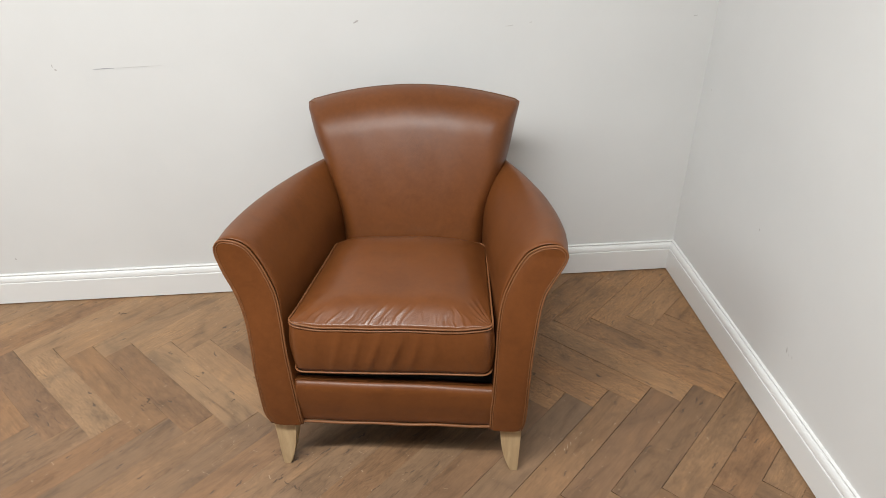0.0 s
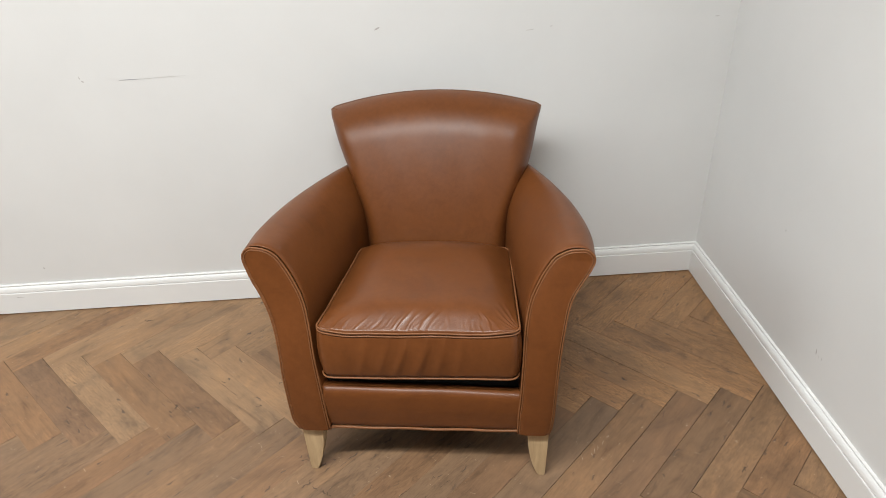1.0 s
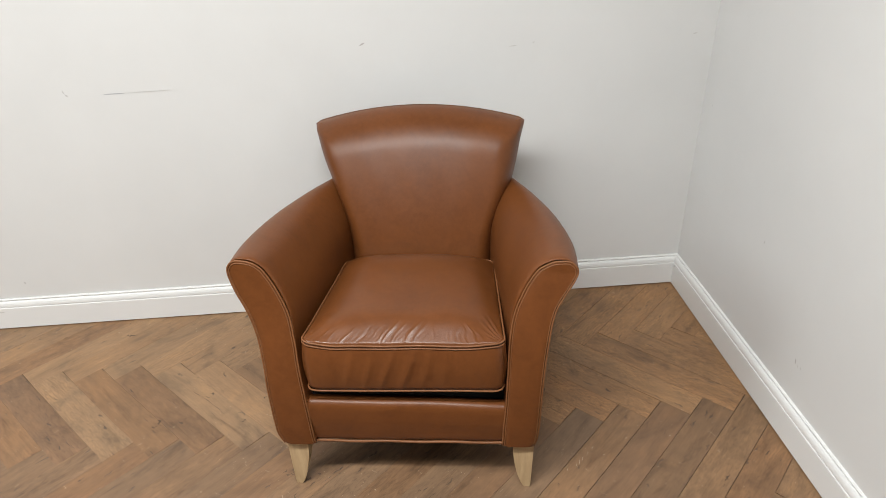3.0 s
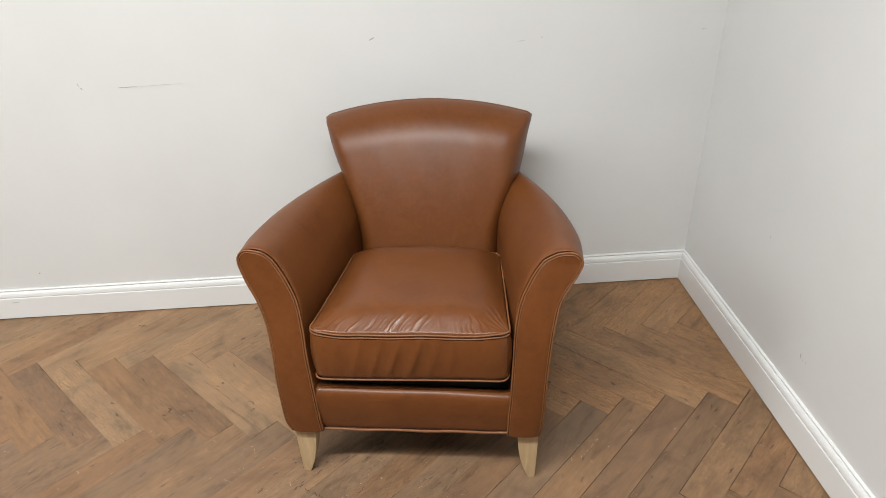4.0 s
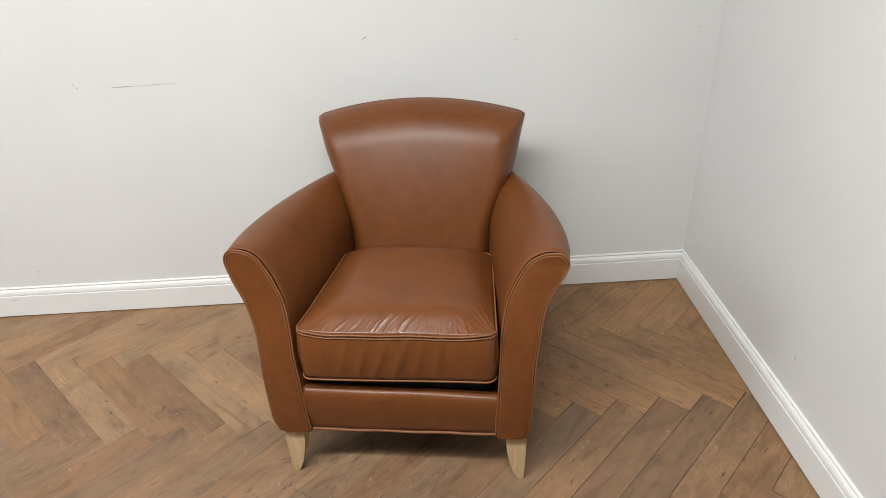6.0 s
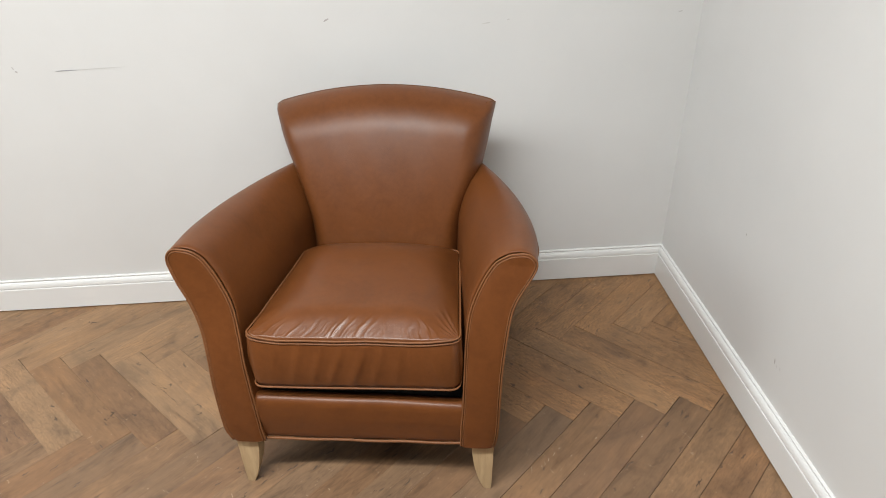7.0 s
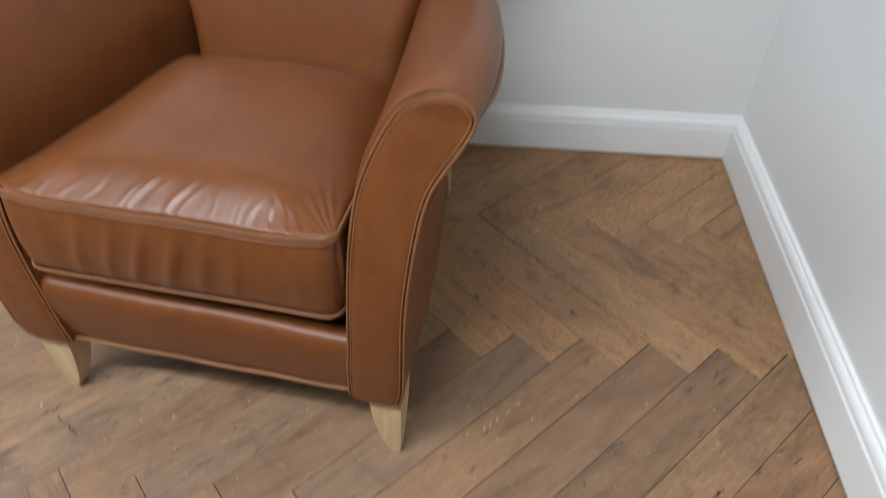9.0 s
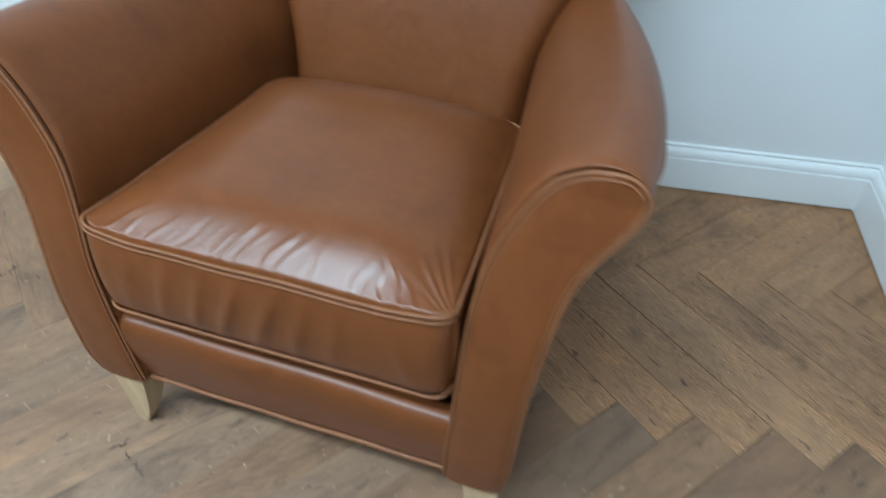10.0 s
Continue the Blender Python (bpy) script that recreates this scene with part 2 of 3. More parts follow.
# grey blocks, with the dimness of the front floor put into their tone
OAK_GREY = plank_material("grey_oak_block", [(0.165, 0.099, 0.054), (0.190, 0.117, 0.067), (0.176, 0.105, 0.057), (0.202, 0.124, 0.069)])
OAK_FIELD = plank_material("joined_oak_blocks", [(0.180, 0.101, 0.053), (0.231, 0.136, 0.070), (0.204, 0.115, 0.057), (0.260, 0.158, 0.084), (0.211, 0.116, 0.057)], True)
BEECH = pale_wood_material()
SCREED = plain_material("dark_joint", (0.045, 0.032, 0.023))
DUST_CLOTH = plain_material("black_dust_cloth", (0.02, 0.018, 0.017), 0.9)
GRAPHITE = plain_material("graphite_mark", (0.36, 0.36, 0.38))
SCUFF = plain_material("grey_scuff", (0.54, 0.53, 0.51))
CHIP = plain_material("plaster_chip", (0.45, 0.43, 0.41))
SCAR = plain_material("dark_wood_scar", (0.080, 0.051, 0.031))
FLAKE = plain_material("pale_flake", (0.5, 0.42, 0.32))
LAMP_METAL = plain_material("white_lamp_metal", (0.8, 0.8, 0.8), 0.4)
LAMP_GLOW = lit_material("lamp_diffuser", (1.0, 0.985, 0.955), 4.0)


# ---- mesh helpers ----
def finish(name, bm, mat, smooth=True):
    bmesh.ops.recalc_face_normals(bm, faces=bm.faces)
    me = bpy.data.meshes.new(name)
    bm.to_mesh(me)
    bm.free()
    for p in me.polygons:
        p.use_smooth = smooth
    me.materials.append(mat)
    return me


def part(name, bm, mat, parent=None, label="", smooth=True):
    ob = new(name, finish(name, bm, mat, smooth))
    ob.parent = parent
    if label:
        tagged(ob, label)
    return ob


def block(bm, lo, hi, bevel=0.0):
    made = bmesh.ops.create_cube(bm, size=1.0)["verts"]
    for v in made:
        v.co = Vector([lo[i] + (v.co[i] + 0.5) * (hi[i] - lo[i]) for i in range(3)])
    if bevel:
        edges = {e for v in made for e in v.link_edges}
        bmesh.ops.bevel(bm, geom=list(edges), offset=bevel, segments=2, profile=0.6, affect="EDGES")
    return bm


def grid(bm, rows, wrap_u=False, wrap_v=False):
    """Skin a table of points (rows of equal length)."""
    verts = [[bm.verts.new(p) for p in row] for row in rows]
    nu, nv = len(verts), len(verts[0])
    for i in range(nu if wrap_u else nu - 1):
        for j in range(nv if wrap_v else nv - 1):
            a, b = verts[i][j], verts[(i + 1) % nu][j]
            c, d = verts[(i + 1) % nu][(j + 1) % nv], verts[i][(j + 1) % nv]
            bm.faces.new((a, b, c, d))
    return verts


def spline(points, count, closed=False):
    """Catmull-Rom through the points, resampled to count points of even spacing."""
    pts = [Vector(p) for p in points]
    n = len(pts)
    dense = []
    for i in range(n if closed else n - 1):
        if closed:
            p0, p1, p2, p3 = (pts[(i + k) % n] for k in (-1, 0, 1, 2))
        else:
            p0, p1, p2, p3 = pts[max(i - 1, 0)], pts[i], pts[i + 1], pts[min(i + 2, n - 1)]
        for k in range(12):
            t = k / 12
            dense.append(0.5 * (2 * p1 + (p2 - p0) * t + (2 * p0 - 5 * p1 + 4 * p2 - p3) * t * t + (3 * p1 - p0 - 3 * p2 + p3) * t ** 3))
    if not closed:
        dense.append(pts[-1])
    ring = dense + [dense[0]] if closed else dense
    run = [0.0]
    for a, b in zip(ring, ring[1:]):
        run.append(run[-1] + (b - a).length)
    total, out, k = run[-1], [], 0
    for i in range(count):
        s = total * i / (count if closed else count - 1)
        while k < len(run) - 2 and run[k + 1] < s:
            k += 1
        f = (s - run[k]) / max(run[k + 1] - run[k], 1e-9)
        out.append(ring[k].lerp(ring[k + 1], min(max(f, 0), 1)))
    return out


def tube(bm, path, radius, closed=False, sides=8):
    path = [Vector(p) for p in path]
    n = len(path)
    rows, up = [], None
    for i, p in enumerate(path):
        a = path[(i - 1) % n] if closed or i > 0 else p
        b = path[(i + 1) % n] if closed or i < n - 1 else p
        d = (b - a).normalized()
        if up is None:
            up = Vector((0, 0, 1)) if abs(d.z) < 0.9 else Vector((1, 0, 0))
        side = d.cross(up).normalized()
        up = side.cross(d).normalized()
        rows.append([p + radius * (math.cos(t) * side + math.sin(t) * up) for t in (2 * math.pi * k / sides for k in range(sides))])
    verts = grid(bm, rows, wrap_u=closed, wrap_v=True)
    if not closed:
        bm.faces.new(verts[0])
        bm.faces.new(verts[-1])
    return bm


def smoothstep(a, b, x):
    t = min(max((x - a) / (b - a), 0.0), 1.0)
    return t * t * (3 - 2 * t)


# ---- the room ----
def room():
    x0, y0, e = -ROOM_W, -ROOM_D, WALL
    walls = {"wall_north": ((x0 - 0.1, e, 0), (e + 0.1, e + 0.1, ROOM_H)),
             "wall_east": ((e, y0 - 0.1, 0), (e + 0.1, e, ROOM_H)),
             "wall_south": ((x0 - 0.1, y0 - 0.1, 0), (e, y0, ROOM_H)),
             "wall_west": ((x0 - 0.1, y0, 0), (x0, e, ROOM_H))}
    for name, (lo, hi) in walls.items():
        # the two unseen walls are added to close the room and absorb fill light
        white = name in ("wall_north", "wall_east")
        ob = part(name, block(bmesh.new(), lo, hi), WALL_PAINT if white else UNSEEN_WALL_DARK, smooth=False)
        tagged(ob, "off-white painted plaster wall with small scuffs" if white else "unseen plain wall, darkened to cut bounced light", "wall", kind="structure")
    ob = part("ceiling", block(bmesh.new(), (x0 - 0.1, y0 - 0.1, ROOM_H), (e + 0.1, e + 0.1, ROOM_H + 0.1)), CEIL_DARKENED, smooth=False)
    tagged(ob, "unseen plain ceiling, darkened to cut bounced light", "ceiling", kind="structure")


# the skirting's moulded section: distance out from the wall, height
SKIRTING = [(0.0, 0.127), (0.0055, 0.127), (0.0075, 0.1262), (0.0082, 0.1245), (0.0078, 0.1222), (0.0052, 0.1212), (0.0052, 0.1196), (0.0085, 0.1188), (0.0112, 0.1165),
            (0.0138, 0.1120), (0.0154, 0.1065), (0.0160, 0.1005), (0.0160, 0.0978), (0.0135, 0.0970), (0.0135, 0.0950), (0.0168, 0.0944), (0.018, 0.0925), (0.018, 0.0045), (0.0, 0.0045)]


def skirting(name, start, end, inward, mitre_start, mitre_end):
    start, end, inward = Vector(start), Vector(end), Vector(inward)
    along = (end - start).normalized()
    bm = bmesh.new()
    rows = []
    steps = 40
    length = (end - start).length
    for i in range(steps + 1):
        row = []
        for out, z in SKIRTING:
            a, b = out * mitre_start, length - out * mitre_end
            p = start + along * (a + (b - a) * i / steps) + inward * out
            row.append((p.x, p.y, z))
        rows.append(row)
    verts = grid(bm, rows, wrap_v=True)
    bm.faces.new(verts[0])
    bm.faces.new(verts[-1])
    ob = part(name, bm, GLOSS_PAINT, smooth=False)
    return tagged(ob, "white gloss painted moulded skirting board on the floor", "skirting board", kind="structure")


def skirtings():
    e, w, d = WALL, -ROOM_W, -ROOM_D
    skirting("baseboard_north", (w, e, 0), (e, e, 0), (0, -1, 0), 1, 1)
    skirting("baseboard_east", (e, e, 0), (e, d, 0), (-1, 0, 0), 1, 1)
    skirting("baseboard_south", (e, d, 0), (w, d, 0), (0, 1, 0), 1, 1)
    skirting("baseboard_west", (w, d, 0), (w, e, 0), (1, 0, 0), 1, 1)


def ceiling_panel(x, y, sx, sy):
    lamp = new("ceiling_light")
    lamp.location = (x, y, ROOM_H)
    tagged(lamp, "long narrow white ceiling batten light, switched on", "ceiling light", "ceiling lights")
    bm = bmesh.new()
    t = 0.02
    for lo, hi in (((-sx / 2 - t, -sy / 2 - t), (sx / 2 + t, -sy / 2)), ((-sx / 2 - t, sy / 2), (sx / 2 + t, sy / 2 + t)),
                   ((-sx / 2 - t, -sy / 2), (-sx / 2, sy / 2)), ((sx / 2, -sy / 2), (sx / 2 + t, sy / 2))):
        block(bm, (*lo, -0.04), (*hi, 0.0))
    part("frame", bm, LAMP_METAL, lamp, smooth=False)
    part("diffuser", block(bmesh.new(), (-sx / 2, -sy / 2, -0.03), (sx / 2, sy / 2, -0.02)), LAMP_GLOW, lamp, "glowing white diffuser", smooth=False)


# ---- armchair ----
CHAIR = pose(-1.0775, -0.8945, 0, 0, 0, -7.0)

# heights, then for each side: the arm's inner and outer outline and how far back its face stands there
ARM_Z = (0.160, 0.190, 0.225, 0.270, 0.330, 0.400, 0.470, 0.540, 0.600, 0.650)
ARM_IN = {-1: (0.248, 0.251, 0.253, 0.256, 0.260, 0.266, 0.271, 0.278, 0.298, 0.324), 1: (0.247, 0.248, 0.249, 0.253, 0.256, 0.259, 0.262, 0.269, 0.290, 0.319)}
ARM_OUT = {-1: (0.334, 0.347, 0.351, 0.354, 0.358, 0.361, 0.370, 0.391, 0.412, 0.422), 1: (0.331, 0.338, 0.341, 0.343, 0.345, 0.349, 0.357, 0.373, 0.399, 0.422)}
FACE_IN = (-0.004, -0.003, -0.001, 0.003, 0.009, 0.021, 0.042, 0.063, 0.075, 0.081)
FACE_OUT = {-1: (-0.004, -0.003, 0.000, 0.005, 0.014, 0.030, 0.050, 0.065, 0.074, 0.080), 1: (-0.005, -0.006, -0.006, -0.005, -0.003, 0.004, 0.018, 0.036, 0.053, 0.067)}
ARM_BACK = 0.72


def eased(table, at, value):
    """Catmull-Rom through a table of heights and values, level beyond its ends."""
    value = min(max(value, at[0]), at[-1])
    k = max(i for i in range(len(at) - 1) if at[i] <= value or i == 0)
    h = at[k + 1] - at[k]
    t = (value - at[k]) / h
    rise = [(table[min(i + 1, len(at) - 1)] - table[max(i - 1, 0)]) / (at[min(i + 1, len(at) - 1)] - at[max(i - 1, 0)]) * h for i in (k, k + 1)]
    return (2 * t ** 3 - 3 * t * t + 1) * table[k] + (t ** 3 - 2 * t * t + t) * rise[0] + (3 * t * t - 2 * t ** 3) * table[k + 1] + (t ** 3 - t * t) * rise[1]


def arm_point(x, z, q, side, inset=0.044):
    """The arm's outline point (x, z) carried back along the arm, q from 0 (front) to 1 (back)."""
    top = 0.684 - 0.066 * q
    k = smoothstep(0.2, 0.75, z)
    zz = 0.16 + (z - 0.16) * (1 + k * ((top - 0.16) / 0.524 - 1))
    t = min(max((x - 0.25) / 0.165, 0.0), 1.0)
    a, b = eased(ARM_IN[side], ARM_Z, z), eased(ARM_OUT[side], ARM_Z, z)
    f = min(max((x - a) / (b - a), 0.0), 1.0)
    front = eased(FACE_IN, ARM_Z, z) * (1 - f) + eased(FACE_OUT[side], ARM_Z, z) * f
    y = front + (ARM_BACK - front) * q
    drop = 0.115 * max(0.0, (y - 0.14) / 0.525) ** 2 - 0.006 * smoothstep(0.05, 0.2, y)
    inner = 1 - smoothstep(0.0, 0.9, t)
    xx = x - inner * q * (inset + 0.2 * (x - 0.25)) - t * drop
    return Vector((xx, y, zz))


def arm_outline(side):
    pts = [(x, 0, z) for x, z in zip(ARM_IN[side], ARM_Z)]
    pts += [(0.342, 0, 0.670), (0.360, 0, 0.680), (0.382, 0, 0.684), (0.406, 0, 0.676)]
    pts += [(x, 0, z) for x, z in reversed(list(zip(ARM_OUT[side], ARM_Z)))]
    return spline(pts, 90)


def drawn_in(outline, amount, evenly=False):
    """The outline pulled in, most at the top of the arm, where it rolls over to the front."""
    out = []
    for i, p in enumerate(outline):
        a, b = outline[max(i - 1, 0)], outline[min(i + 1, len(outline) - 1)]
        d = (b - a).normalized()
        out.append(p + Vector((d.z, 0, -d.x)) * amount * (1.0 if evenly else (0.15 + 0.85 * smoothstep(0.44, 0.60, p.z)) * (1 - 0.75 * smoothstep(0.375, 0.41, p.x))))
    return out


def arm(chair, side):
    outline = arm_outline(side)
    flip = Vector((side, 1, 1))
    bm = bmesh.new()
    rows = []
    roll = 0.026
    for q in [0.0, 0.003, 0.007, 0.012, 0.018, 0.026, 0.05] + [0.08 + 0.92 * k / 22 for k in range(23)]:
        row = []
        turn = max(0.0, 1 - q / roll)
        for p in drawn_in(outline, 0.0085 * (1 - math.sqrt(1 - turn * turn))):
            v = arm_point(p.x, p.z, q, side, 0.062 if side < 0 else 0.050)
            # the leather is drawn in a little towards the front seam
            v.y += 0.0055 if q == 0 else 0.0
            row.append(v * flip)
        rows.append(row)
    verts = grid(bm, rows, wrap_v=True)
    bm.faces.new(verts[-1])
    body = part("arm", bm, LEATHER, chair)
    # front panel, lightly padded
    bm = bmesh.new()
    n, m = 100, 40
    front = drawn_in(outline, 0.0085)
    tip = max(range(len(front)), key=lambda k: front[k].z)
    inner, outer = spline(front[:tip + 1], n), spline(front[:tip - 1:-1], n)
    rows = []
    for i in range(n):
        row = []
        for j in range(m + 1):
            s = j / m
            p = inner[i].lerp(outer[i], s)
            v = arm_point(p.x, p.z, 0, side)
            round_s = math.sqrt(max(0.0, 1 - (2 * s - 1) ** 4))
            up = i / (n - 1)
            round_t = math.sqrt(max(0.0, 1 - max(0.0, (up - 0.75) / 0.25) ** 3))
            edge = s if side < 0 else (s if up > 0.93 else 1 - s)
            gather = 0.0
            for c, reach in ((0.74, 0.16), (0.77, 0.24), (0.805, 0.2), (0.845, 0.26), (0.885, 0.18)) if side < 0 else ((0.84, 0.2), (0.875, 0.28), (0.905, 0.2), (0.965, 0.5)):
                gather += 0.0032 * math.exp(-((up - c - 0.05 * (edge - 0.1)) / 0.0075) ** 2) * smoothstep(reach, 0.03, edge)
            v.y -= 0.0115 * round_s * round_t + gather * round_s - 0.003
            row.append(v * flip)
        rows.append(row)
    grid(bm, rows)
    bmesh.ops.remove_doubles(bm, verts=bm.verts, dist=0.0004)
    panel = part("front_panel", bm, LEATHER, body, "padded tan leather arm facing")
    bm = bmesh.new()
    tube(bm, [(arm_point(p.x, p.z, 0, side) + Vector((0, -0.002, 0))) * flip for p in spline(front, 130)], 0.0024)
    part("piping", bm, PIPING, body, "stitched leather piping")
    # the second cord of the seam, a finger's breadth inside the first
    bm = bmesh.new()
    tube(bm, [(arm_point(p.x, p.z, 0, side) + Vector((0, -0.0047, 0))) * flip for p in spline(drawn_in(front, 0.0052, True), 130)], 0.0014)
    part("inner_piping", bm, PIPING, body, "stitched leather piping")
    # seam under the roll, where it meets the outer side
    bm = bmesh.new()
    tube(bm, [(arm_point(0.4205, 0.643, 0.05 + 0.93 * i / 40, side) + Vector((-0.003 + 0.004 * smoothstep(0, 0.1, i / 40), 0, -0.004 * smoothstep(0, 0.2, i / 40)))) * flip for i in range(41)], 0.004)
    part("side_piping", bm, PIPING, body, "stitched leather piping")
    return body


def front_rail(chair):
    bm = bmesh.new()
    rows = []
    n = 40
    section = [(0.062, 0.246), (0.052, 0.265), (0.039, 0.280), (0.024, 0.2895), (0.010, 0.2915), (-0.001, 0.2855), (-0.0065, 0.273), (-0.0085, 0.252), (-0.009, 0.228),
               (-0.007, 0.2), (-0.005, 0.175), (-0.001, 0.164), (0.006, 0.160), (0.055, 0.160)]
    sec = spline([(0, y, z) for y, z in section], 34)
    for i in range(n + 1):
        x = -0.262 + 0.524 * i / n
        sag = 0.002 * math.sin(9 * x + 1)
        rows.append([(x, p.y + 0.007 + 0.001 * math.sin(23 * x), p.z + (sag + 0.001 - 0.028 * x) * smoothstep(0.2, 0.3, p.z)) for p in sec])
    verts = grid(bm, rows)
    bm.faces.new(verts[0])
    bm.faces.new(verts[-1])
    part_ob = part("front_rail", bm, LEATHER, chair, "padded tan leather front rail")
    bm = bmesh.new()
    tube(bm, [(-0.260 + 0.520 * i / 40, 0.004, 0.1585 + 0.0012 * math.sin(i * 0.5)) for i in range(41)], 0.0038)
    part("piping", bm, PIPING, part_ob, "stitched leather piping")
    return part_ob


# half width of the seat cushion from front to back
def cushion_half(y):
    return 0.251 - 0.028 * smoothstep(0.0, 0.46, y)


CUSH_BACK, CUSH_LOW, CUSH_SEAM = 0.460, 0.343, 0.472


def cushion_corners():
    """The corners of the cushion's plan."""
    front, rear = cushion_half(0), cushion_half(CUSH_BACK)
    return [(-front, 0.0), (front, 0.0), (rear + 0.007, CUSH_BACK), (-rear + 0.004, CUSH_BACK)]


def rounded_outline(corners, r, count):
    pts = []
    n = len(corners)
    for i in range(n):
        p0, p, p1 = Vector((*corners[i - 1], 0)), Vector((*corners[i], 0)), Vector((*corners[(i + 1) % n], 0))
        a, b = p + (p0 - p).normalized() * r, p + (p1 - p).normalized() * r
        for k in range(9):
            t = k / 8
            pts.append((1 - t) ** 2 * a + 2 * t * (1 - t) * p + t * t * b)
    # even spacing
    ring = pts + [pts[0]]
    run = [0.0]
    for a, b in zip(ring, ring[1:]):
        run.append(run[-1] + (b - a).length)
    out, k = [], 0
    for i in range(count):
        s = run[-1] * i / count
        while k < len(run) - 2 and run[k + 1] < s:
            k += 1
        f = (s - run[k]) / max(run[k + 1] - run[k], 1e-9)
        out.append(ring[k].lerp(ring[k + 1], f))
    return out


def seam_height(x, y):
    """The upper seam dips and rises a little along the front."""
    wave = 0.0010 * math.sin(17 * x + 0.6) + 0.0008 * math.sin(41 * x)
    return CUSH_SEAM + wave * smoothstep(0.12, 0.0, y) - 0.024 * smoothstep(0.05, 0.44, y) + 0.010 * smoothstep(0.16, 0.25, abs(x)) * smoothstep(0.14, 0.0, y)


def front_folds(x, f):
    """Soft slanting folds in the front band of the cushion; f from 0 (lower seam) to 1 (upper seam)."""
    total = 0.0
    for cx, w, a, slant in ((-0.135, 0.011, 0.0026, 0.03), (-0.085, 0.010, 0.0028, 0.035), (-0.040, 0.011, 0.0040, 0.045), (0.012, 0.012, 0.0045, 0.045),
                            (0.058, 0.012, 0.0030, 0.03), (0.105, 0.012, 0.0022, 0.02), (0.19, 0.012, 0.0018, -0.04), (-0.19, 0.014, 0.0016, 0.02)):
        d = (x - cx - slant * (f - 0.5)) / w
        total += a * math.exp(-d * d)
    return 1.3 * total * math.sin(math.pi * min(max(f * 0.9 + 0.08, 0), 1))


def make_creases():
    rng = random.Random(33)
    out = []
    for k in range(46):
        cx = -0.245 + 0.49 * (k + rng.uniform(0.1, 0.9)) / 46
        slant = 0.85 - 0.6 * smoothstep(0.02, 0.12, cx) - 1.0 * smoothstep(0.13, 0.2, cx) + rng.uniform(-0.25, 0.25)
        strong = 0.6 if 0.0 < cx < 0.15 else 0.9
        out.append((cx, rng.uniform(0.0022, 0.0050), strong * rng.uniform(0.0005, 0.0019) * rng.choice((1, 1, 1, -0.7)), rng.uniform(0.028, 0.095), slant))
    return out


CREASES = make_creases()


def top_creases(x, y):
    """Short gathers where the top leather is drawn over the front edge."""
    near = smoothstep(0.11, 0.03, y) * smoothstep(0.002, 0.014, y)
    h = 0.0
    if near > 0:
        for cx, w, a, reach, slant in CREASES:
            d = (x - cx - slant * (y - 0.03) - 0.003 * math.sin(150 * y + 40 * cx)) / w
            if abs(d) < 3:
                h += a * math.exp(-d * d) * smoothstep(reach, 0.35 * reach, y)
    # long gathers fanning back and in from the right front corner
    g = 0.0
    if x > 0.05:
        dx, dy = cushion_half(y) + 0.004 - x, y - 0.012
        reach, turn = math.hypot(dx, dy), math.atan2(dy, dx)
        for at, a, far in ((0.42, 0.0016, 0.07), (0.62, 0.0022, 0.09), (0.82, 0.0026, 0.12), (1.0, 0.0030, 0.13), (1.17, 0.0028, 0.14), (1.33, 0.0022, 0.13), (1.46, 0.0014, 0.10)):
            d = (turn - at - 0.6 * reach) / 0.055
            g += 1.15 * a * math.exp(-d * d) * smoothstep(far, 0.3 * far, reach) * smoothstep(0.008, 0.03, reach)
    # longer slanting folds across the middle of the front edge
    for cx, w, a in ((-0.052, 0.0036, 0.0014), (-0.030, 0.0030, 0.0010), (0.004, 0.0040, 0.0015), (0.024, 0.0030, 0.0010)):
        d = (x - cx - 0.75 * (y - 0.02) - 0.002 * math.sin(120 * y)) / w
        if abs(d) < 3:
            g += a * math.exp(-d * d) * smoothstep(0.085, 0.045, y) * smoothstep(0.010, 0.028, y)
    broad = 0.0010 * math.sin(31 * x + 9 * y) * math.sin(23 * y + 7 * x + 1)
    return h * near + g + broad * smoothstep(0.0, 0.06, y)


def slope_table():
    """Rise of the cushion's top from its front seam: a steady slope that eases out to level."""
    run, total = [0.0], 0.0
    for k in range(200):
        total += 1 - smoothstep(0.020, 0.112, (k + 0.5) * 0.001)
        run.append(total)
    return [r / total for r in run]


SLOPE = slope_table()


def cushion_slope(d):
    k = min(max(d * 1000, 0.0), 199.0)
    return SLOPE[int(k)] + (SLOPE[int(k) + 1] - SLOPE[int(k)]) * (k - int(k))


